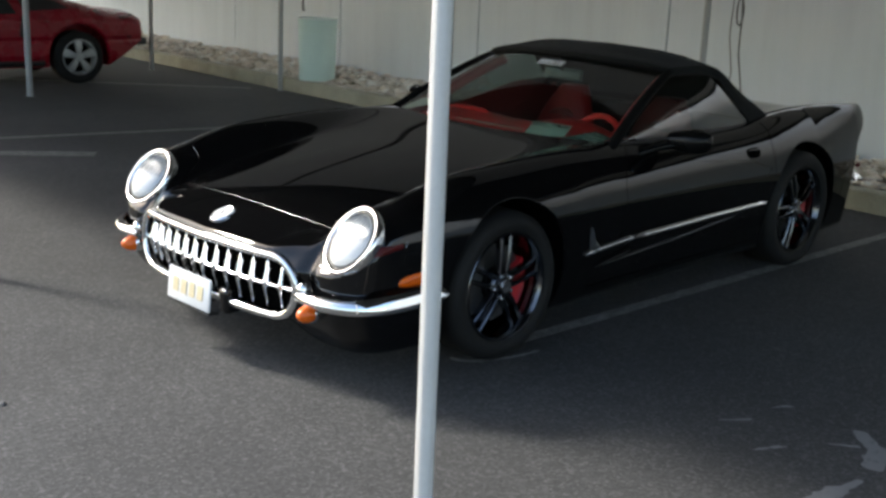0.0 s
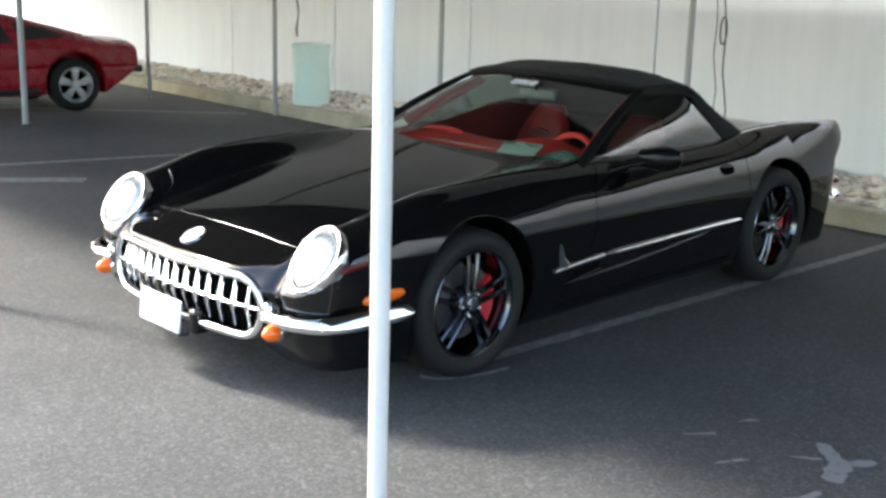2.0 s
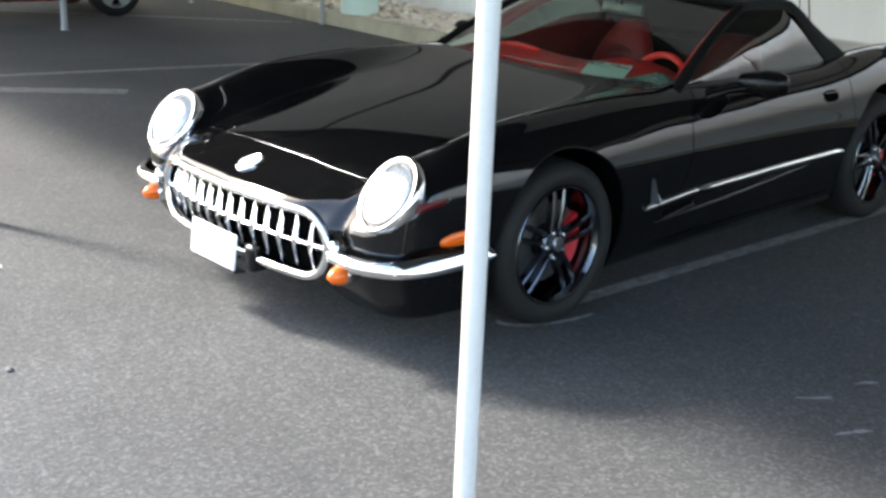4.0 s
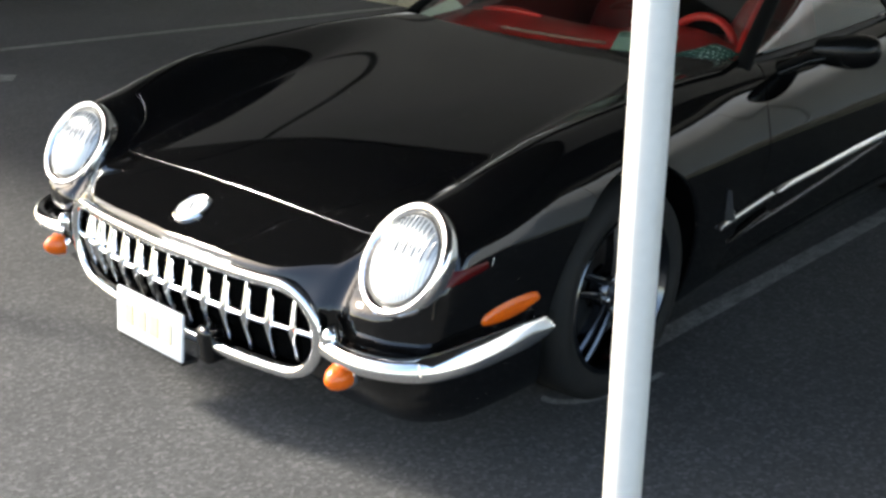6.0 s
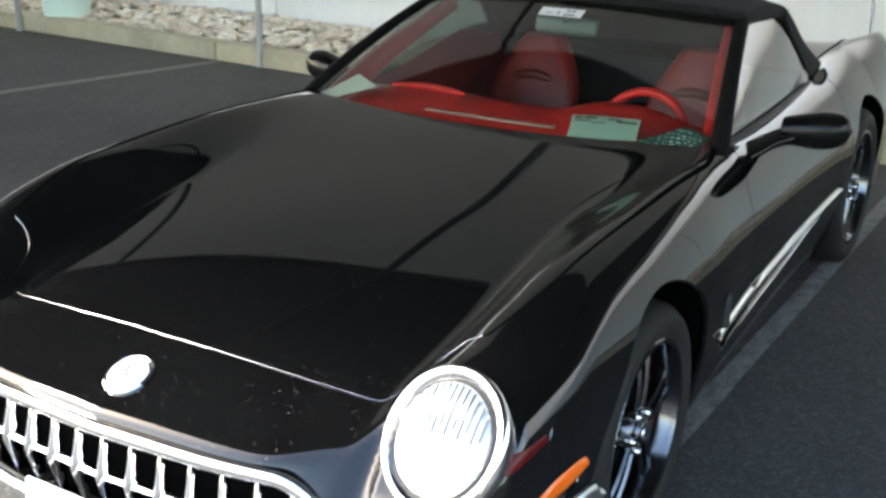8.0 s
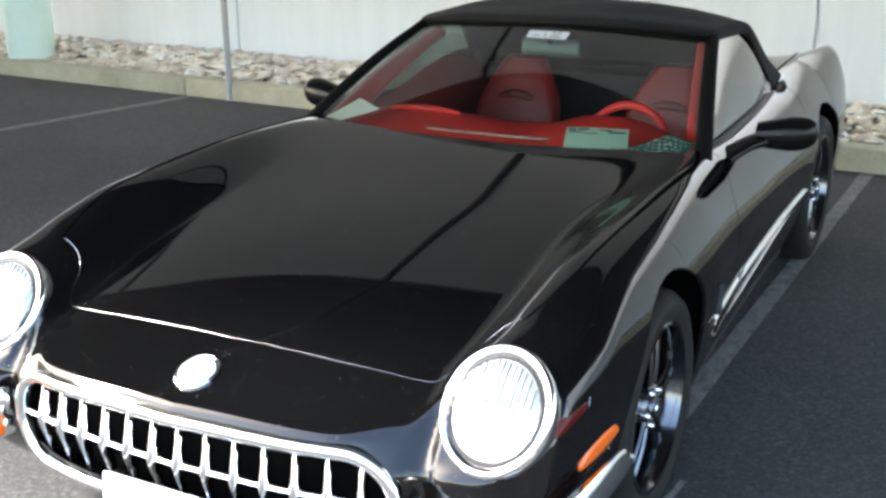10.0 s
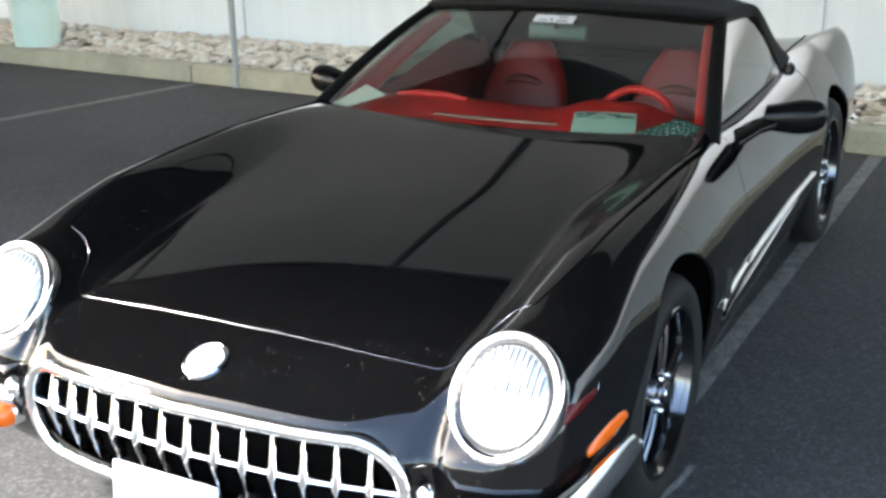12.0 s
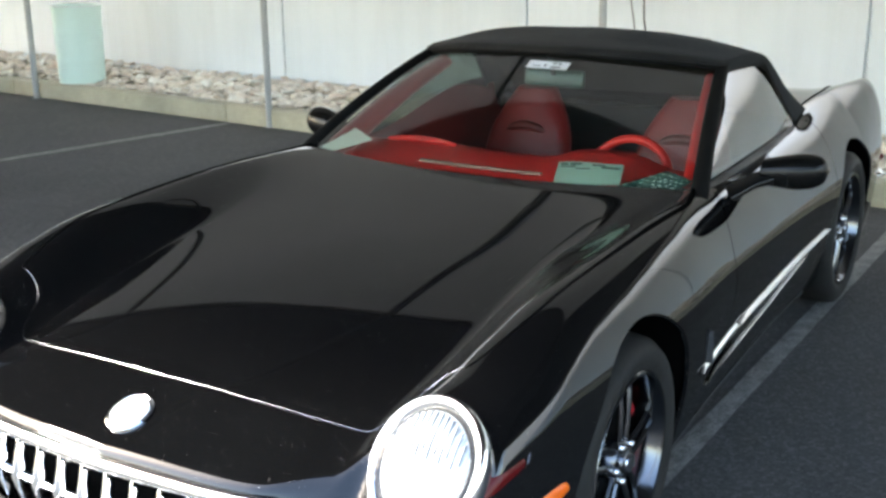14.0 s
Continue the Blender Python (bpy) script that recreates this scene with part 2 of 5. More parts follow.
M_PLATEBAR = surface("faded_yellow_ink", (0.60, 0.52, 0.34), 0.5, bump=0.0)
M_TEALREFLECT = surface("teal_reflection_mirror", (0.05, 0.085, 0.075), 0.3, bump=0.0)
# Pale colour of the highlight along the defroster edge.
M_VENTGLINT = surface("vent_highlight_pale", (0.42, 0.27, 0.22), 0.25, bump=0.0)
M_BINRIM = surface("white_plastic_rim", (0.78, 0.83, 0.81), 0.45, vary=0.04, bump=0.0)
M_CORD = surface("dark_nylon_cord", (0.09, 0.09, 0.09), 0.8, bump=0.2)
M_DARKGLASS = surface("dark_tinted_glass", (0.012, 0.014, 0.014), 0.05, bump=0.0)
M_SILVER = surface("silver_painted_alloy", (0.42, 0.43, 0.43), 0.38, 0.6, 0.08, bump=0.03)


def spill_material():
    m, nt, b, _ = node_material("worn_white_spill")
    v = coords(nt)
    cover = ramp(nt, noise_tex(nt, v, 22.0, 8.0, 0.7), (0.28, grey(0.0)), (0.46, grey(1.0)))
    nt.links.new(mixed(nt, (0.05, 0.05, 0.05), (0.17, 0.175, 0.18), cover), b.inputs["Base Color"])
    b.inputs["Roughness"].default_value = 0.8
    bumped(nt, b, noise_tex(nt, v, 150.0, 3.0), 0.4, 0.004)
    return m


M_SPILL = spill_material()

# ---- helpers for meshes ----
def part(name, bm, material, parent=None, label="", smooth=False, sharp=40):
    """Links a bmesh as one mesh object, under parent if given."""
    me = bpy.data.meshes.new(name)
    bmesh.ops.recalc_face_normals(bm, faces=bm.faces)
    if smooth:
        lim = radians(sharp)
        for f in bm.faces:
            f.smooth = True
        for e in bm.edges:
            if len(e.link_faces) == 2 and e.calc_face_angle(0) > lim:
                e.smooth = False
    bm.to_mesh(me)
    bm.free()
    me.materials.append(material)
    ob = new(name, me)
    if parent is not None:
        ob.parent = parent
    if label:
        tagged(ob, label)
    return ob


def thing(name, label, category, group="", m=None):
    ob = new(name)
    ob.empty_display_size = 0.2
    if m is not None:
        ob.matrix_world = m
    return tagged(ob, label, category, group)


def box(bm, x0, x1, y0, y1, z0, z1, bevel=0.0, seg=2, m=None):
    r = bmesh.ops.create_cube(bm, size=1.0, matrix=Matrix.Translation(((x0 + x1) / 2, (y0 + y1) / 2, (z0 + z1) / 2)) @ Matrix.Diagonal((x1 - x0, y1 - y0, z1 - z0, 1)))
    vs = r["verts"]
    if bevel:
        es = list({e for v in vs for e in v.link_edges})
        out = bmesh.ops.bevel(bm, geom=es, offset=bevel, segments=seg, profile=0.5, affect="EDGES")
        vs = list({v for f in out["faces"] for v in f.verts} | {v for v in vs if v.is_valid})
    if m is not None:
        bmesh.ops.transform(bm, matrix=m, verts=list({v for v in vs if v.is_valid}))
    return bm


def tube(bm, pts, radius, sides=10, closed=False, squash=(1.0, 1.0), caps=True):
    """A round bar through the points; radius may be a list."""
    n = len(pts)
    pts = [Vector(p) for p in pts]
    rad = radius if hasattr(radius, "__len__") else [radius] * n
    rings, up = [], None
    for i, p in enumerate(pts):
        a = pts[(i - 1) % n] if (closed or i > 0) else p
        b = pts[(i + 1) % n] if (closed or i < n - 1) else p
        d = (b - a).normalized()
        if up is None:
            up = Vector((0, 0, 1)) if abs(d.z) < 0.9 else Vector((0, 1, 0))
        s = d.cross(up).normalized()
        up = s.cross(d).normalized()
        rings.append([bm.verts.new(p + rad[i] * (squash[0] * math.cos(q) * s + squash[1] * math.sin(q) * up))
                      for q in (2 * math.pi * k / sides for k in range(sides))])
    for i in range(n if closed else n - 1):
        r0, r1 = rings[i], rings[(i + 1) % n]
        for k in range(sides):
            bm.faces.new((r0[k], r0[(k + 1) % sides], r1[(k + 1) % sides], r1[k]))
    if caps and not closed:
        bm.faces.new(rings[0][::-1])
        bm.faces.new(rings[-1])
    return bm


def lathe(bm, profile, axis="x", steps=48, m=None, closed_profile=False):
    """Spins (along, radius) pairs about an axis."""
    rings = []
    for a, r in profile:
        ring = []
        for k in range(steps):
            q = 2 * math.pi * k / steps
            c, s = r * math.cos(q), r * math.sin(q)
            co = Vector({"x": (a, c, s), "y": (c, a, s), "z": (c, s, a)}[axis])
            ring.append(bm.verts.new(m @ co if m is not None else co))
        rings.append(ring)
    pairs = list(zip(rings, rings[1:])) + ([(rings[-1], rings[0])] if closed_profile else [])
    for r0, r1 in pairs:
        for k in range(steps):
            bm.faces.new((r0[k], r0[(k + 1) % steps], r1[(k + 1) % steps], r1[k]))
    bmesh.ops.remove_doubles(bm, verts=bm.verts, dist=1e-5)
    return bm


def sheet(bm, rows, flip=False):
    """A grid of faces through rows of points."""
    vs = [[bm.verts.new(p) for p in r] for r in rows]
    for r0, r1 in zip(vs, vs[1:]):
        for a, b, c, d in zip(r0, r0[1:], r1[1:], r1):
            try:
                bm.faces.new((d, c, b, a) if flip else (a, b, c, d))
            except ValueError:
                pass
    return vs


# ---- the lot: ground, kerb, gravel bed, wall ----
SKEW = Matrix.Rotation(radians(-3.1), 4, "Z")     # the kerb and wall run slightly askew to the car
KERB_Y, WALL_Y = 4.37, 5.66


def lot(x, y, z=0.0):
    return SKEW @ Vector((x, y, z))


bm = bmesh.new()
sheet(bm, [[lot(x, y) for x in (-400, -60, -20, 20, 60, 400)] for y in (-400, -60, -12, KERB_Y + 0.05)])
tagged(part("ground", bm, M_ASPHALT), "worn grey asphalt of a parking lot", "asphalt", kind="structure")

bm = bmesh.new()
x0 = -26.0
while x0 < 14.0:
    box(bm, x0, x0 + 2.997, KERB_Y, KERB_Y + 0.16, -0.1, 0.15, bevel=0.022, m=SKEW)
    x0 += 3.0
tagged(part("kerb", bm, M_KERB, smooth=True), "tan cast concrete kerb along the gravel bed", "kerb", kind="structure")

bm = bmesh.new()
rows = []
for j in range(7):
    y = KERB_Y + 0.14 + (WALL_Y + 0.05 - KERB_Y - 0.14) * j / 6
    rows.append([lot(x * 0.5, y, 0.09 + 0.02 * noise.noise((x * 0.5, y, 0)) + 0.05 * j / 6) for x in range(-52, 29)])
sheet(bm, rows)
tagged(part("gravel_bed", bm, M_SOIL), "earth bed under the loose stones", "soil", kind="structure")

bm = bmesh.new()
box(bm, -26, 14, WALL_Y + 0.03, WALL_Y + 0.25, -0.2, 5.2, m=SKEW)
wall = tagged(part("wall_north", bm, M_WALL), "tall pale grey painted wall of upright panels", "wall", kind="structure")
bm = bmesh.new()
px = -0.1 - 2.7 * 9
while px < 14.0:
    box(bm, px + 0.008, px + 2.692, WALL_Y, WALL_Y + 0.045, 0.0, 5.2, bevel=0.006, seg=1)
    px += 2.7
bmesh.ops.transform(bm, matrix=SKEW, verts=bm.verts)
part("wall_panel", bm, M_WALL, wall)


def ground_line(name, a, b, width, label):
    """A painted stripe lying 4 mm proud of the asphalt."""
    a, b = Vector((*a, 0)), Vector((*b, 0))
    s = (b - a).normalized().cross(Vector((0, 0, 1))) * width / 2
    bm = bmesh.new()
    n = 24
    rows = []
    for i in range(n + 1):
        p = a.lerp(b, i / n)
        w = 1 + 0.12 * noise.noise((p.x * 3, p.y * 3, 7.0))
        rows.append([p - s * w + Vector((0, 0, 0.004)), p + s * w + Vector((0, 0, 0.004))])
    sheet(bm, rows)
    return tagged(part(name, bm, M_LINE), label, "line marking", kind="structure")


ground_line("parking_line", (-4.68, 4.58), (-5.55, 0.30), 0.095, "worn white painted parking line")
ground_line("parking_line", (-5.55, 0.30), (-6.9, -1.9), 0.095, "worn white painted parking line")
ground_line("parking_line", (0.82, 4.32), (0.76, 0.10), 0.078, "worn white painted parking line")
ground_line("parking_line", (-1.93, 4.42), (-2.05, 0.10), 0.10, "worn white painted parking line")
ground_line("parking_line", (-7.6, 4.5), (-10.2, 1.6), 0.10, "worn white painted parking line")
ground_line("parking_line", (-4.42, 0.84), (-4.98, 0.02), 0.20, "worn white painted parking line")


# ---- canopy frame and poles ----
def fluted_post(bm, r, top, n=36):
    """A round post with four shallow flutes down its length."""
    rings = []
    for z in (0.004, 0.012, top):
        q = r * (0.94 if z < 0.01 else 1.0)
        rings.append([bm.verts.new((a_ * math.cos(2 * math.pi * k / n), a_ * math.sin(2 * math.pi * k / n), z)) for k in range(n)
                      for a_ in (q * (0.955 if k % 9 == 0 else 1.0),)])
    for r0, r1 in zip(rings, rings[1:]):
        for k in range(n):
            bm.faces.new((r0[k], r0[(k + 1) % n], r1[(k + 1) % n], r1[k]))
    bm.faces.new(rings[-1])


def canopy_pole(x, y, top=2.25, r=0.030):
    # Poles behind y = 0 take a darker grey than the front ones.
    skin_m = M_POLE if y < 0 else M_GREYPOLE
    t = thing("canopy_pole", "white enamelled steel canopy pole standing on the asphalt" if y < 0 else "grey canopy pole standing before the wall", "pole", "canopy poles", pose(x, y, 0))
    bm = bmesh.new()
    fluted_post(bm, r, top)
    part("post", bm, skin_m, t, smooth=True)
    bm = bmesh.new()
    box(bm, -r * 1.15, r * 1.15, -r * 1.15, r * 1.15, 0.0, 0.006, bevel=0.002, seg=1)
    part("foot_plate", bm, skin_m, t)
    return t


for px, py, pr in ((-1.30, 4.64, 0.026), (-9.9, 4.45, 0.028), (1.727, -1.230, 0.029), (-1.66, -1.27, 0.029), (-7.99, 1.89, 0.034), (-7.30, 4.72, 0.028), (-4.25, 4.61, 0.026)):
    canopy_pole(px, py, r=pr)

# ---- canopy over the parked cars ----
# The slopes are unseen; their tones are set for reflections in the paintwork.
EAVE_Z, BACK_Y = 2.28, 4.66


def pitched_canopy(x_lo, x_hi, front_y, ridge, x_join, bays):
    """A pitched canopy from x_lo to x_hi, its back slope pale up to x_join; ridge is (y, z), bays are the (back, front) x of its rafters."""
    canopy = thing("canopy", "pitched canopy of pale vinyl and charcoal cloth on a tube frame", "canopy")
    xs = sorted({x_lo + (x_hi - x_lo) * i / 80 for i in range(81)} | {min(x_join, x_hi)})
    ry, rz = ridge
    sag = lambda x: (EAVE_Z + rz) / 2 + 0.035 - 0.05 * abs(math.sin(x * 0.9))
    bm = bmesh.new()
    sheet(bm, [[(x, front_y - 0.05, EAVE_Z + 0.03), (x, (front_y + ry) / 2, sag(x)), (x, ry, rz + 0.02)] for x in xs])
    part("front_slope", bm, M_DARKCANVAS, canopy, smooth=True)
    for cloth, stretch in ((M_CANVAS, [x for x in xs if x <= x_join]), (M_DARKCANVAS, [x for x in xs if x >= x_join])):
        if len(stretch) > 1:
            bm = bmesh.new()
            sheet(bm, [[(x, ry, rz + 0.02), (x, (ry + BACK_Y) / 2, sag(x)), (x, BACK_Y + 0.05, EAVE_Z + 0.03)] for x in stretch])
            part("back_slope", bm, cloth, canopy, smooth=True)
    bm = bmesh.new()
    rows = []
    for i in range(240):
        x = x_lo + (x_hi - x_lo) * i / 239
        rows.append([(x, front_y - 0.055, EAVE_Z + 0.03), (x, front_y - 0.06, EAVE_Z - 0.12 - 0.05 * abs(math.sin(x * 5.2)))])
    sheet(bm, rows)
    part("scalloped_valance", bm, M_DARKCANVAS, canopy)
    # The fly is unseen, added to keep the wall below in shade:
    # a fly of the same cloth reaches from the back eave almost to the wall
    rim = lambda x: WALL_Y - 0.054 * x - 0.33
    bm = bmesh.new()
    sheet(bm, [[(x, BACK_Y + 0.05, EAVE_Z + 0.03), (x, rim(x), EAVE_Z - 0.04)] for x in xs])
    part("back_fly", bm, M_CANVAS, canopy, smooth=True)
    bm = bmesh.new()
    sheet(bm, [[(x, rim(x), EAVE_Z - 0.04), (x, rim(x) + 0.005, EAVE_Z - 0.14 - 0.04 * abs(math.sin(x * 5.2)))]
               for x in (x_lo + (x_hi - x_lo) * i / 239 for i in range(240))])
    part("scalloped_valance", bm, M_DARKCANVAS, canopy)
    # Tubes are coloured dark for the look of backlit silhouettes.
    for y, z in ((front_y, EAVE_Z), (ry, rz), (BACK_Y, EAVE_Z)):
        bm = bmesh.new()
        tube(bm, [(x_lo, y, z), (x_hi, y, z)], 0.028, 10)
        part("frame_tube", bm, M_CORD, canopy, smooth=True)
    for xb, xf in bays:
        for x, y, z in ((xf, front_y, EAVE_Z), (xb, BACK_Y, EAVE_Z)):
            bm = bmesh.new()
            tube(bm, [(x, y, z), (xb, ry, rz)], 0.032, 10)
            part("rafter", bm, M_CORD, canopy, smooth=True)


# The left end runs on, unseen, past the posts to shade the far wall.
pitched_canopy(-18.6, 6.2, -1.24, (1.75, 3.05), 1.6, ((-16.5, -17.0), (-13.4, -13.9), (-10.3, -11.0), (-7.3, -8.4), (-4.25, -5.05), (-1.3, -1.7), (1.75, 1.727), (4.8, 5.0)))


# ---- loose things along the wall ----
bin_thing = thing("waste_barrel", "pale green plastic waste barrel on the gravel bed", "barrel", m=pose(-6.98, 5.03, 0.115) @ Matrix.Diagonal((0.80, 0.80, 0.92, 1)))
bm = bmesh.new()
lathe(bm, [(0.0, 0.0), (0.0, 0.262), (0.02, 0.272), (0.25, 0.278), (0.27, 0.283), (0.29, 0.279), (0.54, 0.283), (0.56, 0.288), (0.58, 0.284), (0.80, 0.288), (0.815, 0.296), (0.83, 0.296), (0.835, 0.284), (0.80, 0.276), (0.30, 0.270), (0.28, 0.0)], "z", 56)
part("drum", bm, M_BIN, bin_thing, smooth=True, sharp=60)
bm = bmesh.new()
tube(bm, [(0.29 * math.cos(a), 0.29 * math.sin(a), 0.832) for a in (2 * math.pi * k / 40 for k in range(40))], 0.009, 8, closed=True)
part("rolled_rim", bm, M_BINRIM, bin_thing, smooth=True)


def hanging_cord(x, y, z0, z1, lean, r=0.005, loop=True):
    t = thing("tie_cord", "dark cord hanging in front of the wall", "cord", "hanging cords")
    bm = bmesh.new()
    pts = [(x + lean * (k / 14) + 0.012 * math.sin(k * 1.3), y + 0.01 * math.cos(k * 1.7), z1 + (z0 - z1) * k / 14) for k in range(15)]
    tube(bm, pts, r, 6)
    part("cord", bm, M_CORD, t, smooth=True)
    if loop:
        bm = bmesh.new()
        cx, cz = x + lean * 0.45, z1 + (z0 - z1) * 0.45
        tube(bm, [(cx + 0.03 * math.sin(a), y - 0.012, cz + 0.11 * math.cos(a) - 0.05) for a in (2 * math.pi * k / 18 for k in range(18))], r, 6, closed=True)
        part("knot_loop", bm, M_CORD, t, smooth=True)
    return t


hanging_cord(-1.16, 4.80, 0.25, 2.3, 0.16, 0.007)
hanging_cord(-1.22, 4.80, 0.45, 2.3, 0.10, 0.005, False)
hanging_cord(-7.30, 5.0, 0.95, 2.3, 0.10, 0.006, False)
hanging_cord(-7.12, 5.0, 0.95, 2.3, -0.12, 0.005, False)


def paper_scrap(x, y, turn, size=0.03):
    t = thing("paper_scrap", "small crumpled white scrap lying on the asphalt", "litter", m=pose(x, y, 0, 0, 0, turn))
    bm = bmesh.new()
    sheet(bm, [[(size * (u_ - 1.5) * 0.6, size * (v_ - 1) * 0.5, 0.003 + 0.006 * ((u_ * 2 + v_ * 3) % 3)) for u_ in range(4)] for v_ in range(3)])
    bmesh.ops.solidify(bm, geom=list(bm.faces), thickness=0.0012)
    part("scrap", bm, M_WHITE, t)


# ---- patches of spilt white paint on the asphalt ----
def paint_spill(cx, cy, size, seed, stretch=1.0, turn=0.0):
    rnd = random.Random(seed)
    bm = bmesh.new()
    n = 40
    ph = [rnd.uniform(0, 6.28) for _ in range(5)]
    c = bm.verts.new((0, 0, 0.0045))
    ring = []
    for k in range(n):
        a = 2 * math.pi * k / n
        r = size * (1 + 0.35 * math.sin(2 * a + ph[0]) + 0.25 * math.sin(3 * a + ph[1]) + 0.16 * math.sin(5 * a + ph[2]) + 0.10 * math.sin(9 * a + ph[3]))
        ring.append(bm.verts.new((r * math.cos(a) * stretch, r * math.sin(a), 0.004)))
    for k in range(n):
        bm.faces.new((c, ring[k], ring[(k + 1) % n]))
    bmesh.ops.transform(bm, matrix=pose(cx, cy, 0, 0, 0, turn), verts=bm.verts)
    tagged(part("paint_spill", bm, M_SPILL), "splash of worn white paint on the asphalt", "paint mark", kind="structure")


def paint_splash(strokes, seed):
    """A splash whose outline follows round-ended strokes (from, to, half width) that meet at the first one's start."""
    c = Vector(strokes[0][0])

    def inside(p):
        for a, b, w in strokes:
            a, b = Vector(a), Vector(b)
            k = max(0.0, min(1.0, (p - a).dot(b - a) / max((b - a).length_squared, 1e-9)))
            wob = 1 + 0.45 * noise.noise((p.x * 30, p.y * 30, seed))
            if (p - a.lerp(b, k)).length < w * wob:
                return True
        return False

    bm = bmesh.new()
    ring = []
    for k in range(110):
        d = Vector((math.cos(2 * math.pi * k / 110), math.sin(2 * math.pi * k / 110)))
        r = 0.006
        while inside(c + d * r):
            r += 0.004
        ring.append(bm.verts.new((c.x + d.x * r, c.y + d.y * r, 0.004)))
    mid = bm.verts.new((c.x, c.y, 0.0045))
    for k in range(110):
        bm.faces.new((mid, ring[k], ring[(k + 1) % 110]))
    tagged(part("paint_spill", bm, M_SPILL), "splash of worn white paint on the asphalt", "paint mark", kind="structure")


paint_splash([((2.385, 0.39), (2.265, 0.50), 0.030), ((2.385, 0.39), (2.45, 0.49), 0.026), ((2.385, 0.39), (2.425, 0.275), 0.042)], 2.0)
paint_splash([((2.44, 0.0), (2.425, -0.13), 0.034), ((2.44, 0.0), (2.452, 0.112), 0.016)], 5.0)
for args in ((2.115, 0.12, 0.012, 18, 4.0, 62), (1.90, 0.25, 0.010, 14, 5.0, 50), (1.94, 0.51, 0.010, 17, 3.6, 70), (2.285, 0.36, 0.012, 25, 3.4, 40)):
    paint_spill(*args)
# curved sweep of old paint round the front tyre
bm = bmesh.new()
sweep = [(0.74 + 0.17 * math.sin(a), -0.16 + 0.38 * (1 - math.cos(a))) for a in (math.pi / 2 * k / 16 for k in range(17))]
sheet(bm, [[(x + 0.02 * q, y - 0.03 * q * (1 - k / 16), 0.004) for q in (-0.5, 0.5)] for k, (x, y) in enumerate(sweep)])
tagged(part("paint_arc", bm, M_LINE), "curved sweep of old white paint by the tyre", "paint mark", kind="structure")


# ---- bits lying on the asphalt ----
paper_scrap(-0.98, -1.47, 25)
pebble = thing("pebble", "small dark pebble lying on the asphalt", "stone", m=pose(0.088, -1.822, 0.006))
bm = bmesh.new()
bmesh.ops.create_icosphere(bm, subdivisions=2, radius=0.016, matrix=Matrix.Diagonal((1.2, 0.8, 0.5, 1)))
for v in bm.verts:
    v.co *= 1 + 0.25 * noise.noise(v.co * 60)
part("stone", bm, M_CORD, pebble, smooth=True)

# ---- the black convertible ----
def spline(*pairs, soft=0.03):
    """A smooth curve through (at, value) pairs, as a function of an array."""
    a = np.array(pairs, float)
    xs, ys = a[:, 0], a[:, 1]
    d = np.empty_like(ys)
    s = np.diff(ys) / np.diff(xs)
    d[1:-1] = np.where(s[1:] * s[:-1] > 0, 2 * s[1:] * s[:-1] / (s[1:] + s[:-1] + 1e-12), 0.0)
    d[0], d[-1] = s[0], s[-1]
    X = np.linspace(xs[0] - 0.3, xs[-1] + 0.3, 1600)
    i = np.clip(np.searchsorted(xs, X) - 1, 0, len(xs) - 2)
    h = xs[i + 1] - xs[i]
    t = np.clip((X - xs[i]) / h, 0, 1)
    Y = (2 * t**3 - 3 * t**2 + 1) * ys[i] + (t**3 - 2 * t**2 + t) * h * d[i] + (3 * t**2 - 2 * t**3) * ys[i + 1] + (t**3 - t**2) * h * d[i + 1]
    Y += np.where(X < xs[0], (X - xs[0]) * d[0], 0) + np.where(X > xs[-1], (X - xs[-1]) * d[-1], 0)
    n = max(1, int(soft / (X[1] - X[0])))
    k = np.exp(-0.5 * (np.arange(-3 * n, 3 * n + 1) / n) ** 2)
    Y = np.convolve(np.pad(Y, 3 * n, mode="edge"), k / k.sum(), "valid")
    return lambda q: np.interp(q, X, Y)


def smax(a, b, r):
    """The larger of two, blended over about r."""
    h = np.clip(0.5 + 0.5 * (a - b) / r, 0, 1)
    return b + (a - b) * h + r * h * (1 - h)


WHEEL_F, WHEEL_R, R_F, R_R = 0.0, 2.515, 0.325, 0.335
LAMP_C, LAMP_LEAN = Vector((0.75, -0.728, 0.602)), 36.0

hood_mid = spline((-0.97, 0.485), (-0.92, 0.522), (-0.8, 0.578), (-0.68, 0.622), (-0.5, 0.668), (-0.25, 0.720), (0.0, 0.760), (0.3, 0.799), (0.6, 0.838),
                  (0.72, 0.852), (0.85, 0.864), (1.0, 0.864), (1.3, 0.84), (2.1, 0.84), (2.4, 0.865), (2.8, 0.875), (3.1, 0.85), (3.35, 0.79), (3.55, 0.70))
crest_z = spline((-0.9, 0.58), (-0.75, 0.658), (-0.62, 0.712), (-0.5, 0.738), (-0.38, 0.772), (-0.2, 0.812), (0.1, 0.832), (0.5, 0.843), (0.8, 0.838), (1.3, 0.820),
                 (2.0, 0.832), (2.3, 0.864), (2.65, 0.888), (2.95, 0.890), (3.2, 0.886), (3.4, 0.880), (3.55, 0.872))
crest_x = spline((-0.9, 0.74), (-0.6, 0.75), (-0.2, 0.775), (0.5, 0.775), (0.9, 0.76), (1.6, 0.75), (2.2, 0.735), (2.8, 0.715), (3.3, 0.735), (3.55, 0.72))
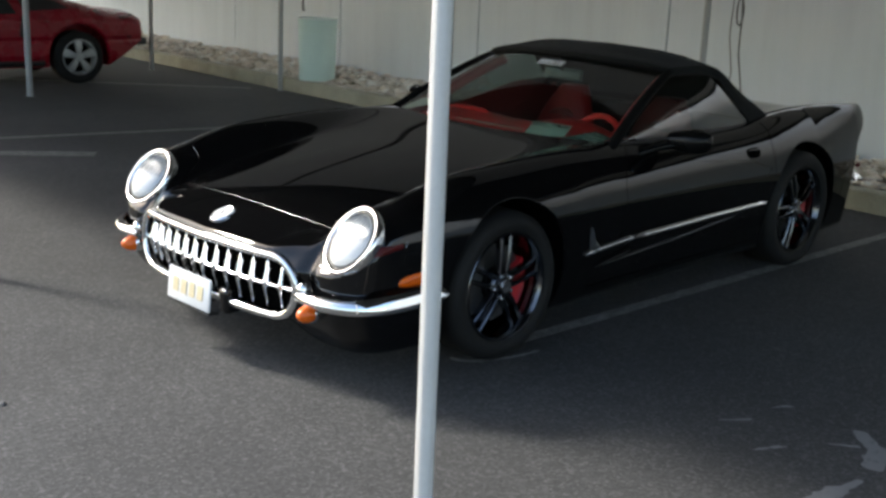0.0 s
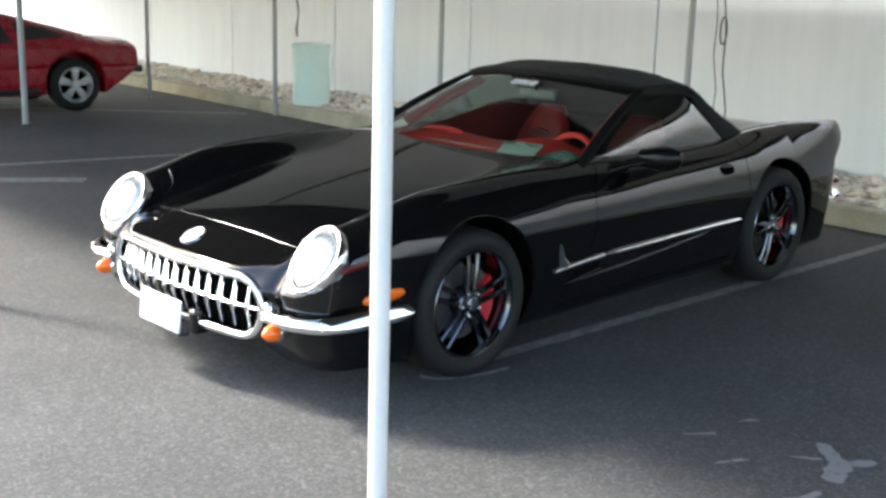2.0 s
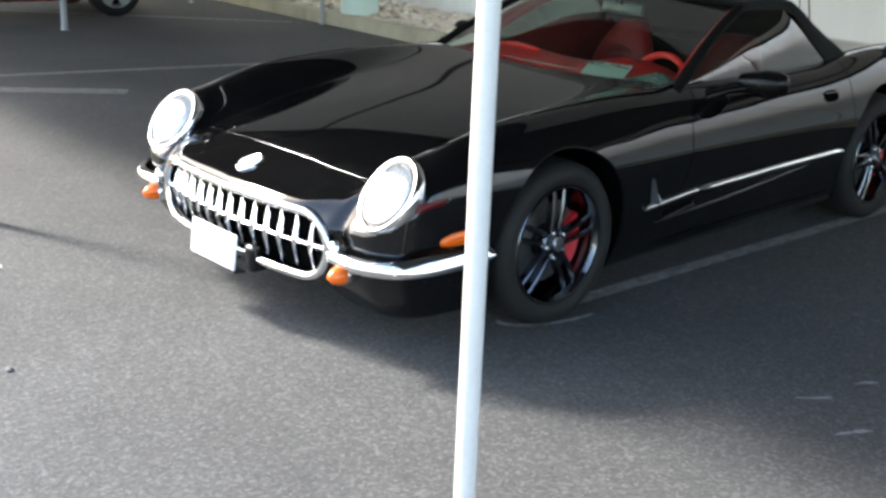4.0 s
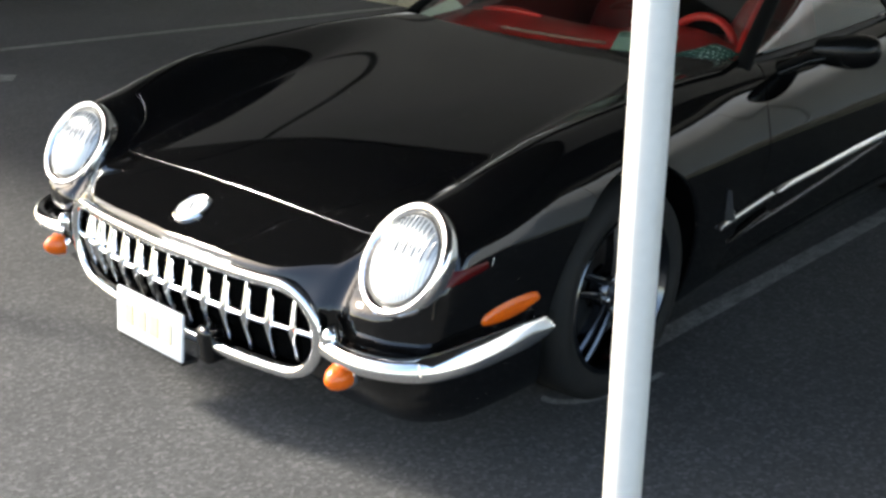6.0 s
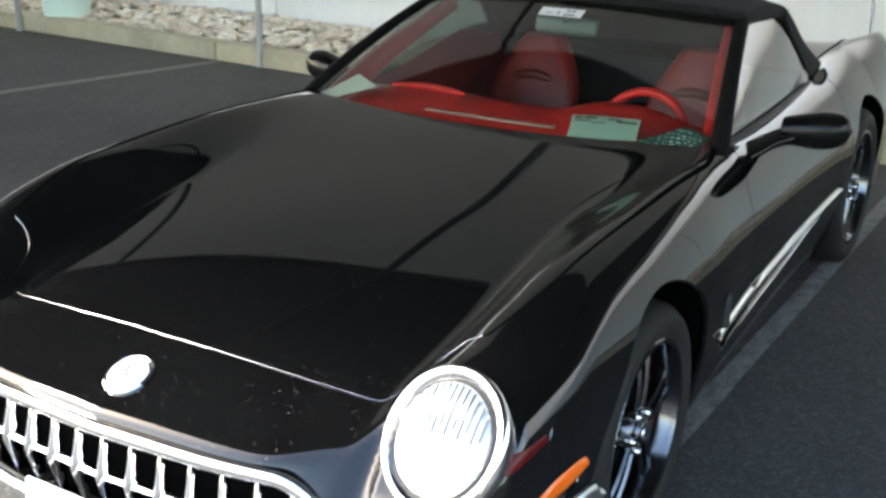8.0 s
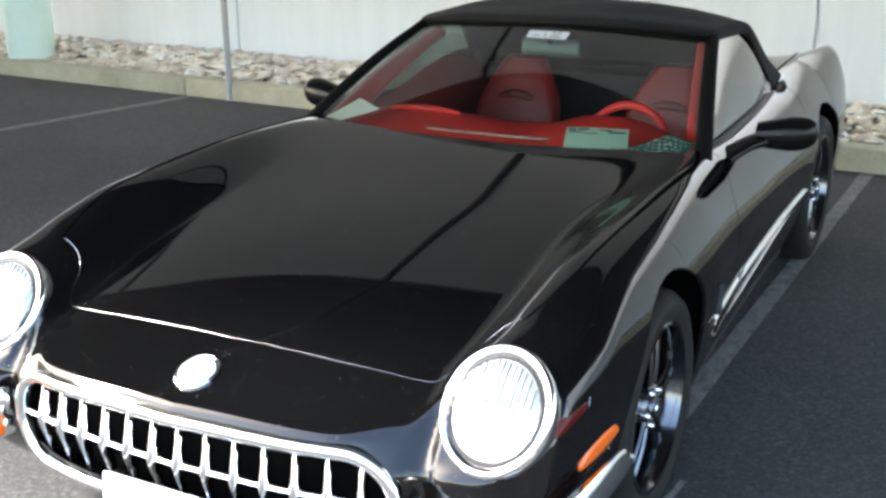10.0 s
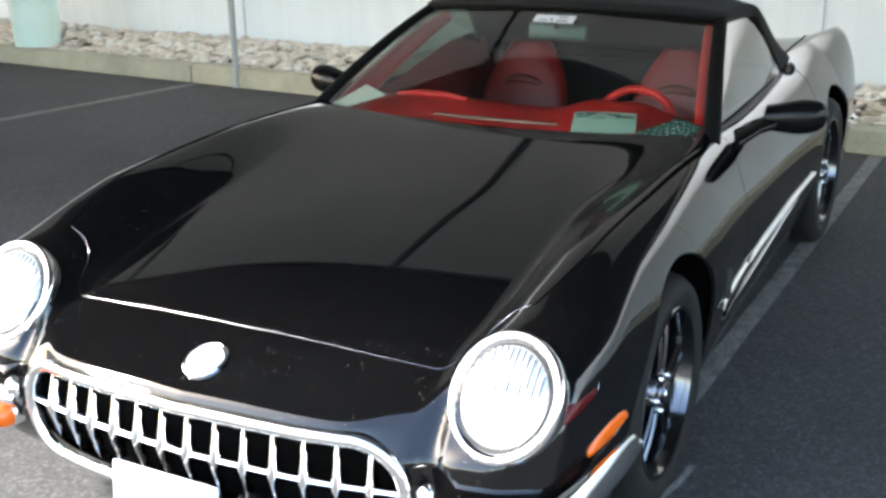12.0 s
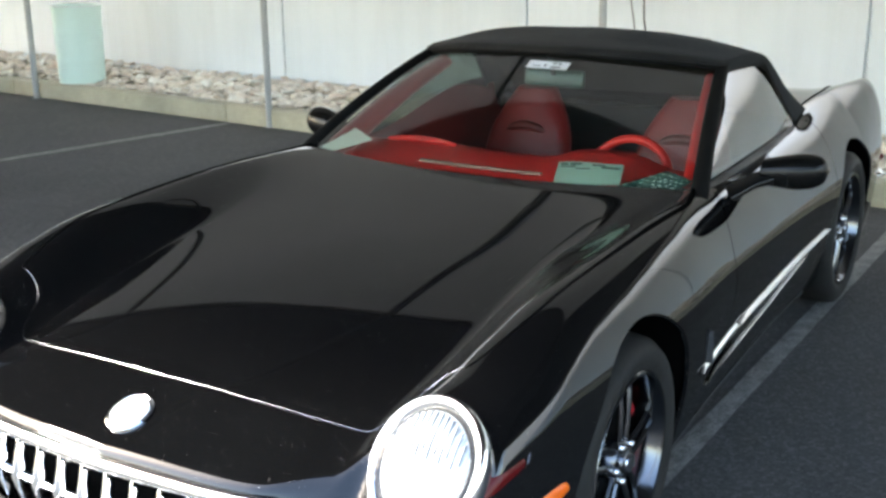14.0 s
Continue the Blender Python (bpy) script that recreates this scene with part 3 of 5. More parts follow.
side_x = spline((-0.97, 0.70), (-0.9, 0.80), (-0.82, 0.868), (-0.72, 0.892), (-0.6, 0.910), (-0.4, 0.926), (0.0, 0.935), (0.4, 0.925), (0.8, 0.905), (1.2, 0.895),
                (1.7, 0.888), (2.1, 0.892), (2.4, 0.896), (2.7, 0.894), (3.0, 0.882), (3.25, 0.858), (3.42, 0.815), (3.55, 0.73))
side_prof = spline((0.12, -0.10), (0.2, -0.055), (0.28, -0.036), (0.36, -0.022), (0.45, -0.010), (0.53, -0.002), (0.58, 0.0), (0.62, -0.004), (0.66, -0.015), (0.70, -0.030), (0.76, -0.060), (0.84, -0.118), (0.95, -0.24), soft=0.010)
front_y = spline((0.0, -0.912), (0.3, -0.895), (0.5, -0.862), (0.6, -0.845), (0.68, -0.838), (0.75, -0.83), (0.85, -0.78), (0.95, -0.66), soft=0.02)


def ease(v):
    v = np.clip(v, 0, 1)
    return v * v * (3 - 2 * v)


def top_surface(ax, y):
    """Hood and deck: crowned between humped wings in front, swelling gently up to their crests behind."""
    cx = crest_x(y)
    d = ax - cx
    crown = 0.105 - 0.085 * ease((y + 0.4) / 0.9)
    hood = hood_mid(y) - crown * ax**2
    ridge = crest_z(y) - np.where(d < 0, 4.2 - 1.6 * ease((y + 0.4) / 0.6), 2.0) * d**2
    t = np.clip(ax / cx, 0, 1)
    rise = crest_z(y) + 0.006 - hood_mid(y) + crown * cx**2
    swell = hood_mid(y) - crown * np.minimum(ax, cx) ** 2 + rise * t**12 * (13 - 12 * t) - 2.0 * np.clip(d, 0, 1) ** 2
    w = ease((y + 0.05) / 0.45)
    return smax(hood, ridge, 0.070) * (1 - w) + swell * w


def front_surface(ax, z):
    flat = front_y(ax) + np.where(z < 0.33, 3.4 * (0.33 - z) ** 2, 0) + 0.028 * np.exp(-(((ax - 0.615) / 0.04) ** 2)) * np.clip((z - 0.34) / 0.06, 0, 1)
    lean = np.clip((ax - 0.40) / 0.17, 0, 1)
    fade = 1 - np.clip((ax - 0.62) / 0.07, 0, 1)
    flat = flat + (0.85 * np.clip(z - 0.45, 0, 0.3) - 0.020 * np.clip((z - 0.42) / 0.05, 0, 1)) * lean * lean * (3 - 2 * lean) * fade
    lamp = LAMP_C.y - 0.006 + (z - LAMP_C.z) * math.tan(radians(LAMP_LEAN)) + 5.0 * np.clip(ax - 0.81, 0, 1) ** 2
    blend = ease((ax - 0.585) / 0.08) * np.clip((z - 0.455) / 0.05, 0, 1)
    blend = blend * blend * (3 - 2 * blend)
    return flat * (1 - blend) + np.maximum(lamp, flat) * blend


def cockpit(ax, y):
    """Negative over the cabin's opening, which follows the foot of the windscreen."""
    return np.maximum(np.maximum(ax - 0.70, 0.674 + 0.248 * ax**2 - y), y - 2.25)


def hull(x, y, z, cut=True):
    """Negative inside the coachwork."""
    ax = np.sqrt(x * x + 1e-6)
    f = smax((z - top_surface(ax, y)) * 0.93, (ax - side_x(y) - side_prof(z) * (1 - 0.45 * np.clip((y - 2.7) / 0.5, 0, 1))) * 0.97, 0.05)
    f = smax(f, front_surface(ax, z) - y, 0.019 + 0.10 * np.clip((0.37 - z) / 0.12, 0, 1))
    f = smax(f, y - (3.57 - 0.34 * ax**2 - 0.13 * ease((0.81 - z) / 0.17) - 0.10 * np.clip(0.80 - z, 0, 1)), 0.022)
    f = smax(f, 0.135 + 0.06 * np.clip((y - 2.9) / 0.7, 0, 1) + 0.10 * (1 - ease((ax - 0.50) / 0.10)) * (1 - ease((y + 0.80) / 0.4)) - z, 0.03)
    if not cut:
        return f
    for wy, r in ((WHEEL_F, R_F), (WHEEL_R, R_R)):
        arch = np.hypot(y - wy, (z - r - 0.005) * 0.98) - (r + 0.048)
        f = smax(f, -np.maximum(arch, 0.52 - ax), 0.008)
    gx = np.maximum(np.abs(x - 0.010) - 0.425, 0)
    mouth = np.hypot(gx, z - 0.381) - 0.112
    f = smax(f, -np.maximum(mouth, y + 0.77), 0.008)
    pit = np.maximum(cockpit(ax, y), 0.40 - z)
    f = np.maximum(f, -pit)
    return f


def slope(fn, p, e=0.002):
    g = np.stack([fn(*(p + e * d).T) - fn(*(p - e * d).T) for d in np.eye(3)], 1) / (2 * e)
    return g


def skin(fn, lo, hi, step):
    """Wraps the zero level of fn in quads: points, normals, faces."""
    ax = [np.arange(a, b + step, step) for a, b in zip(lo, hi)]
    f = fn(ax[0][:, None, None], ax[1][None, :, None], ax[2][None, None, :])
    s = f < 0
    n = np.array(f.shape) - 1
    acc, cnt = np.zeros((*n, 3)), np.zeros(tuple(n))
    corner = [(i, j, k) for i in (0, 1) for j in (0, 1) for k in (0, 1)]
    cut = lambda a, c: a[c[0]:c[0] + n[0], c[1]:c[1] + n[1], c[2]:c[2] + n[2]]
    for c in corner:
        for d in range(3):
            if c[d] == 0:
                e = list(c)
                e[d] = 1
                fa, fb = cut(f, c), cut(f, e)
                hit = (fa < 0) != (fb < 0)
                t = np.where(hit, fa / np.where(hit, fa - fb, 1), 0)
                for q in range(3):
                    acc[..., q] += hit * (c[q] + (t if q == d else 0))
                cnt += hit
    live = cnt > 0
    ids = np.full(tuple(n), -1)
    ids[live] = np.arange(live.sum())
    base = np.argwhere(live)
    pts = np.array(lo) + step * (base + acc[live] / cnt[live][:, None])
    for _ in range(4):
        g = slope(fn, pts)
        v = fn(*pts.T)
        move = -(v / np.maximum((g * g).sum(1), 0.1))[:, None] * g
        pts = pts + np.clip(move, -step * 0.6, step * 0.6)
    g = slope(fn, pts, 0.003)
    nrm = g / np.linalg.norm(g, axis=1)[:, None]
    faces = []
    for d in range(3):
        a, b = [q for q in range(3) if q != d]
        sl = [slice(None)] * 3
        sl[d], sl[a], sl[b] = slice(0, -1), slice(1, -1), slice(1, -1)
        s0 = s[tuple(sl)]
        sl[d] = slice(1, None)
        s1 = s[tuple(sl)]
        w = np.argwhere(s0 != s1)
        if not len(w):
            continue
        flip = s0[tuple(w.T)]
        w[:, a] += 1
        w[:, b] += 1
        quad = []
        for da, db in ((0, 0), (1, 0), (1, 1), (0, 1)):
            u = w.copy()
            u[:, a] -= da
            u[:, b] -= db
            quad.append(ids[tuple(u.T)])
        q = np.stack(quad, 1)
        if d == 1:
            flip = ~flip
        q[~flip] = q[~flip][:, ::-1]
        faces.append(q)
    return pts, nrm, np.concatenate(faces)


def divide(pts, nrm, faces, level):
    """Splits faces along level = 0 (one value a point): the pieces on each side."""
    sides = {True: [], False: []}
    pts, nrm, level = list(map(tuple, pts)), list(map(tuple, nrm)), list(level)
    made = {}

    def between(i, j):
        key = (min(i, j), max(i, j))
        if key not in made:
            t = level[i] / (level[i] - level[j])
            mixv = lambda a, b: tuple(p + (q - p) * t for p, q in zip(a, b))
            pts.append(mixv(pts[i], pts[j]))
            nrm.append(mixv(nrm[i], nrm[j]))
            level.append(0.0)
            made[key] = len(pts) - 1
        return made[key]

    for f in faces:
        ins = [level[i] < 0 for i in f]
        if all(ins) or not any(ins):
            sides[ins[0]].append(tuple(f))
            continue
        out = {True: [], False: []}
        m = len(f)
        for a in range(m):
            i, j = f[a], f[(a + 1) % m]
            out[ins[a]].append(i)
            if ins[a] != ins[(a + 1) % m]:
                k = between(i, j)
                out[True].append(k)
                out[False].append(k)
        for side in (True, False):
            if len(out[side]) > 2:
                sides[side].append(tuple(out[side]))
    return np.array(pts), np.array(nrm), sides[True], sides[False]


def shell_part(name, pts, nrm, faces, material, parent, label="", shrink=0.0):
    used = sorted({i for f in faces for i in f})
    at = {o: i for i, o in enumerate(used)}
    me = bpy.data.meshes.new(name)
    p = pts[used] - shrink * nrm[used]
    me.from_pydata(p.tolist(), [], [tuple(at[i] for i in f) for f in faces])
    me.polygons.foreach_set("use_smooth", [True] * len(me.polygons))
    n = nrm[used] / np.linalg.norm(nrm[used], axis=1)[:, None]
    me.normals_split_custom_set_from_vertices(n.tolist())
    me.materials.append(material)
    ob = new(name, me)
    ob.parent = parent
    if label:
        tagged(ob, label)
    return ob


CAR_POSE = Matrix.Translation((0, -0.8, 0)) @ Matrix.Rotation(radians(0.6), 4, "Z") @ Matrix.Translation((0, 0.8, 0))
car = thing("convertible_car", "glossy black convertible sports car with raised black canvas top", "car", m=CAR_POSE)

P, N, F = skin(lambda x, y, z: hull(x, y, z, False), (-0.99, -1.01, 0.09), (0.99, 3.62, 0.96), 0.0135)

# panel joints: the hood, the doors and the boot lid
hood_gap = spline((-0.56, 0.700), (-0.505, 0.720), (-0.40, 0.748), (-0.24, 0.773), (0.2, 0.782), (0.63, 0.780), (0.80, 0.750), (0.95, 0.66), soft=0.012)
hood_seam = spline((0.0, -0.685), (0.3, -0.677), (0.48, -0.664), (0.55, -0.655), (0.588, -0.625), (0.608, -0.575), (0.63, -0.535), (0.67, -0.512), (0.72, -0.508), (0.8, -0.505), soft=0.008)
cowl_y = spline((0.0, 0.70), (0.4, 0.735), (0.7, 0.83), (0.9, 0.95))


def hood_level(p):
    ax = np.abs(p[:, 0])
    return np.maximum.reduce([ax - hood_gap(p[:, 1]), hood_seam(ax) - p[:, 1], p[:, 1] - cowl_y(ax), 0.48 - p[:, 2]])


def door_level(p):
    ax, y, z = np.abs(p[:, 0]), p[:, 1], p[:, 2]
    front = 0.80 + 0.10 * np.clip((z - 0.62) / 0.2, 0, 1) ** 2 - 0.22 * np.clip((0.62 - z) / 0.4, 0, 1) ** 2
    rear = 2.16 - 0.10 * np.clip((0.55 - z) / 0.35, 0, 1) ** 2 + 0.02 * np.clip((z - 0.7) / 0.12, 0, 1)
    return np.maximum.reduce([front - y, y - rear, 0.215 - z, 0.685 - ax])


def boot_level(p):
    ax, y, z = np.abs(p[:, 0]), p[:, 1], p[:, 2]
    return np.maximum.reduce([ax - 0.655 + 0.12 * np.clip(y - 2.8, 0, 1), 2.36 - y, y - 3.30, 0.6 - z])


def opening_level(p):
    """Wheel arches, the grille's mouth and the cockpit, left open."""
    ax, y, z = np.abs(p[:, 0]), p[:, 1], p[:, 2]
    arches = [np.maximum(np.hypot(y - wy, (z - r - 0.005) * 0.98) - (r + 0.048), 0.52 - ax) for wy, r in ((WHEEL_F, R_F), (WHEEL_R, R_R))]
    mouth = np.maximum(np.hypot(np.maximum(np.abs(p[:, 0] - 0.010) - 0.425, 0), z - 0.381) - 0.116, y + 0.77)
    pit = np.maximum(cockpit(ax, y), 0.6 - z)
    return np.minimum.reduce([*arches, mouth, pit])


SEAM = 0.0026
rest = [tuple(f) for f in F.tolist()]
P, N, _, rest = divide(P, N, rest, opening_level(P))
panels = []
for name, fn in (("hood", hood_level), ("door", door_level), ("boot_lid", boot_level)):
    P, N, inside, rest = divide(P, N, rest, fn(P) + SEAM)
    panels.append((name, inside))
    P, N, _, rest = divide(P, N, rest, fn(P) - SEAM)
shell_part("body", P, N, rest, M_PAINT, car)
for name, fs in panels:
    if name == "door":
        for side in (1, -1):
            shell_part("door", P, N, [f for f in fs if P[f[0]][0] * side > 0], M_PAINT, car)
    else:
        shell_part(name, P, N, fs, M_PAINT, car)
# Near-black inner shell puts shade behind the gaps and wheel arches.
P2, N2, F2 = skin(lambda x, y, z: hull(x, y, z) + 0.014, (-0.97, -0.99, 0.11), (0.97, 3.60, 0.95), 0.025)
shell_part("inner_shell", P2, N2, F2.tolist(), M_GAPSHADE, car)


def flank(y, z):
    return float(side_x(y) + side_prof(z))


def deck(x, y):
    return float(top_surface(abs(x), y))


def curve_strip(bm, pts, normals, width, thick, ends=0.6):
    """A moulded strip along the points, lens-shaped in section, lying on a surface with those normals."""
    n = len(pts)
    rings = []
    for i in range(n):
        p, nn = Vector(pts[i]), Vector(normals[i]).normalized()
        d = (Vector(pts[min(i + 1, n - 1)]) - Vector(pts[max(i - 1, 0)])).normalized()
        s = nn.cross(d).normalized()
        t = i / (n - 1)
        w = width * (1.0 if ends is None else min(1.0, 0.15 + (min(t, 1 - t) / 0.04) ** 0.5 * ends))
        prof = ((-0.5, -0.4), (-0.5, 0.25), (-0.3, 0.75), (0, 1.0), (0.3, 0.75), (0.5, 0.25), (0.5, -0.4))
        rings.append([p + s * (a * w) + nn * (b * thick) for a, b in prof])
    vs = sheet(bm, rings)
    bm.faces.new(vs[0][::-1])
    bm.faces.new(vs[-1])
    return bm


def ellipsoid(bm, rx, ry, rz, m, seg=20, rings=10):
    bmesh.ops.create_uvsphere(bm, u_segments=seg, v_segments=rings, radius=1.0, matrix=m @ Matrix.Diagonal((rx, ry, rz, 1)))
    return bm


def hull_x(y, z):
    """Where the coachwork's side lies at this y and z."""
    lo, hi = 0.80, 1.0
    for _ in range(22):
        mid = (lo + hi) / 2
        if float(hull(np.array(mid), np.array(y), np.array(z), False)) < 0:
            lo = mid
        else:
            hi = mid
    return lo


def hull_z(x, y):
    """How high the coachwork's top lies over this x and y."""
    lo, hi = 0.45, 0.98
    for _ in range(22):
        mid = (lo + hi) / 2
        if float(hull(np.array(x), np.array(y), np.array(mid), False)) < 0:
            lo = mid
        else:
            hi = mid
    return lo


# headlamps
def headlamp(side):
    L = radians(LAMP_LEAN)
    m = Matrix(((1, 0, 0, LAMP_C.x * side + (0.014 if side < 0 else 0)), (0, math.sin(L), -math.cos(L), LAMP_C.y), (0, math.cos(L), math.sin(L), LAMP_C.z), (0, 0, 0, 1)))
    tall = m @ Matrix.Rotation(radians(-4 * side), 4, "Y") @ Matrix.Diagonal((0.96, 1.06, 1.0, 1))
    bm = bmesh.new()
    lathe(bm, [(-0.10, 0.132), (-0.03, 0.139), (-0.004, 0.141), (0.010, 0.139), (0.0155, 0.133), (0.0155, 0.126), (0.011, 0.119), (0.006, 0.1135), (-0.02, 0.112), (-0.10, 0.112)], "z", 64, tall, True)
    lamp = part("headlamp", bm, M_CHROME, car, "round headlamp with a wide chrome bezel", smooth=True)
    bm = bmesh.new()
    lathe(bm, [(-0.085, 0.0), (-0.083, 0.03), (-0.065, 0.066), (-0.03, 0.102), (0.0, 0.112)], "z", 48, tall)
    part("reflector", bm, M_LAMPBOWL, lamp, smooth=True)
    bm = bmesh.new()
    lathe(bm, [(-0.08, 0.012), (-0.04, 0.014), (-0.022, 0.010), (-0.016, 0.0)], "z", 20, tall)
    part("bulb", bm, M_WHITE, lamp, smooth=True)
    bm = bmesh.new()
    lathe(bm, [(0.034, 0.0), (0.032, 0.038), (0.027, 0.070), (0.020, 0.092), (0.010, 0.106)], "z", 56, tall)
    lens = part("lens", bm, M_LENS, lamp, smooth=True)
    for k in range(-6, 7):
        x = k * 0.0145
        bm = bmesh.new()
        top = math.sqrt(max(0.0, 0.103**2 - x * x))
        lo = top * (0.05 if abs(k) % 2 else 0.22)
        pts = []
        for q in range(9):
            y = lo + (top - lo) * q / 8
            pts.append(tall @ Vector((x, y, 0.034 - 1.75 * (x * x + y * y) + 0.0014)))
        tube(bm, pts, 0.0023, 6)
        part("flute", bm, M_FLUTE, lens, smooth=True)
    # Gasket, thickened so its black also stands for the bezel's shadow.
    bm = bmesh.new()
    ring = [tall @ Vector((0.1095 * math.cos(a), 0.1095 * math.sin(a), 0.0065)) for a in (2 * math.pi * q / 48 for q in range(48))]
    tube(bm, ring, 0.0045, 8, closed=True)
    part("lens_gasket", bm, M_BLACKTRIM, lamp, smooth=True)


M_LAMPBOWL = surface("silvered_reflector", (0.92, 0.93, 0.94), 0.22, 1.0, 0.03, bump=0.0)
M_FLUTE = surface("grey_glass_flute", (0.09, 0.105, 0.12), 0.2, bump=0.0)
for s in (1, -1):
    headlamp(s)

# grille: a chrome ring round a toothed mouth
GZ, GR, GX = 0.381, 0.122, 0.452


def mouth_point(a, out=0.012, r=GR):
    x = math.copysign(GX, math.cos(a)) + r * math.cos(a)
    x += 0.020 if x < 0 else 0.0
    return Vector((x, float(front_y(abs(x))) - out, GZ + r * math.sin(a)))


path = []
for k in range(40):
    path.append(mouth_point(radians(-90 + 180 * (k + 0.5) / 40)))
for k in range(1, 30):
    x = GX - (2 * GX - 0.020) * k / 30
    path.append(Vector((x, float(front_y(abs(x))) - 0.012, GZ + GR)))
for k in range(40):
    path.append(mouth_point(radians(90 + 180 * (k + 0.5) / 40)))
for k in range(1, 30):
    x = -GX + 0.020 + (2 * GX - 0.020) * k / 30
    path.append(Vector((x, float(front_y(abs(x))) - 0.012, GZ - GR)))
bm = bmesh.new()
tube(bm, path, 0.0150, 14, closed=True, squash=(1.0, 1.12))
grille = part("grille", bm, M_CHROME, car, "oval chrome grille surround with thirteen teeth", smooth=True)
bm = bmesh.new()
bars = [Vector((x, float(front_y(abs(x))) + 0.004, GZ)) for x in (-0.54 + 1.10 * k / 40 for k in range(41))]
tube(bm, bars, 0.011, 10, squash=(1.4, 0.8))
part("crossbar", bm, M_CHROME, grille, smooth=True)
tooth_bm = bmesh.new()
hts = [-0.106, -0.095, -0.072, -0.046, -0.022, -0.004, 0.012, 0.034, 0.062, 0.086, 0.100]
wid = [0.0008, 0.0016, 0.0026, 0.0036, 0.0060, 0.0135, 0.0115, 0.0078, 0.0062, 0.0042, 0.0008]
dep = [0.012, 0.004, -0.006, -0.014, -0.021, -0.025, -0.022, -0.015, -0.007, 0.002, 0.012]
rings = []
for h, w, d in zip(hts, wid, dep):
    rings.append([(-w, 0.02, h), (-w, d * 0.4, h), (-w * 0.45, d * 0.9, h), (0, d, h), (w * 0.45, d * 0.9, h), (w, d * 0.4, h), (w, 0.02, h)])
sheet(tooth_bm, rings)
tooth = part("tooth", tooth_bm, M_CHROME, grille, smooth=True, sharp=60)
for k in range(13):
    x = -0.468 + 0.0795 * k
    ob = tooth if k == 0 else new("tooth", tooth.data)
    ob.parent = grille
    ob.matrix_basis = Matrix.Translation((x, float(front_y(abs(x))) + 0.005, GZ)) @ Matrix.Rotation(0.35 * x, 4, "Z") @ Matrix.Diagonal((1, 1, 1 if abs(x) < 0.46 else 0.93, 1))
# Near-black sheet stands for the shade inside the grille's mouth.
bm = bmesh.new()
rows = [[(x, float(front_y(abs(x))) + 0.075, z) for x in (-0.56 + 1.12 * k / 20 for k in range(21))] for z in (0.245, 0.373, 0.50)]
sheet(bm, rows)
part("backing_mesh", bm, M_GAPSHADE, grille)

# bright line standing for the glint on the hood's edge, along its front joint
edge_x = [0.012 * k for k in range(46)] + [0.55 + 0.003 * k for k in range(1, 54)]
edge_line = [(x, float(hood_seam(x))) for x in edge_x]
bm = bmesh.new()
tube(bm, [(x, y + 0.001, hull_z(x, y) + 0.0006) for x, y in [(-a, b) for a, b in edge_line[:0:-1]] + edge_line], 0.0005, 6)
part("hood_edge", bm, M_STEEL, car, "thin bright line standing for the glint on the hood edge", smooth=True)

for s in (1, -1):
    bm = bmesh.new()
    ys = [-0.505 + 1.335 * k / 60 for k in range(61)]
    tube(bm, [(s * float(hood_gap(y)), y, hull_z(float(hood_gap(y)), y) - 0.002) for y in ys], [0.0040 + 0.0050 * k / 60 for k in range(61)], 6)
    part("hood_side_gap", bm, M_GAPSHADE, car, "dark joint between hood and wing", smooth=True)
    bm = bmesh.new()
    ys = [2.37 + 0.90 * k / 40 for k in range(41)]
    edge = [(0.655 - 0.12 * max(0.0, y - 2.8), y) for y in ys]
    tube(bm, [(s * x, y, hull_z(x, y) - 0.002) for x, y in edge], 0.0058, 6)
    part("boot_side_gap", bm, M_GAPSHADE, car, "dark joint beside the boot lid", smooth=True)
    for wy, r in ((WHEEL_F, R_F), (WHEEL_R, R_R)):
        bm = bmesh.new()
        pts = []
        for k in range(49):
            a = radians(-32 + 244 * k / 48)
            y, z = wy + (r + 0.048) * math.cos(a), r + 0.005 + (r + 0.048) / 0.98 * math.sin(a)
            if z > 0.15:
                pts.append((s * (flank(y, z) - 0.008), y, z))
        tube(bm, pts, 0.0075, 8)
        part("arch_lip", bm, M_PAINT, car, smooth=True)

# nose emblem: a round badge
bm = bmesh.new()
e_y, e_z = -0.808, deck(0, -0.808)
em = Matrix.Translation((0, e_y, e_z)) @ Matrix.Rotation(radians(21), 4, "X")
lathe(bm, [(-0.01, 0.058), (0.004, 0.057), (0.008, 0.052), (0.006, 0.048), (0.006, 0.0)], "z", 40, em)
badge = part("nose_badge", bm, M_CHROME, car, "round chrome and white nose badge", smooth=True)
bm = bmesh.new()
lathe(bm, [(0.006, 0.046), (0.0085, 0.045), (0.011, 0.0)], "z", 36, em)
face = part("badge_face", bm, M_WHITE, badge, smooth=True)
bm = bmesh.new()
box(bm, -0.003, 0.003, -0.02, 0.02, 0.010, 0.0118, bevel=0.001, seg=1, m=em @ Matrix.Rotation(radians(30), 4, "Z"))
part("badge_mark", bm, M_STEEL, badge)

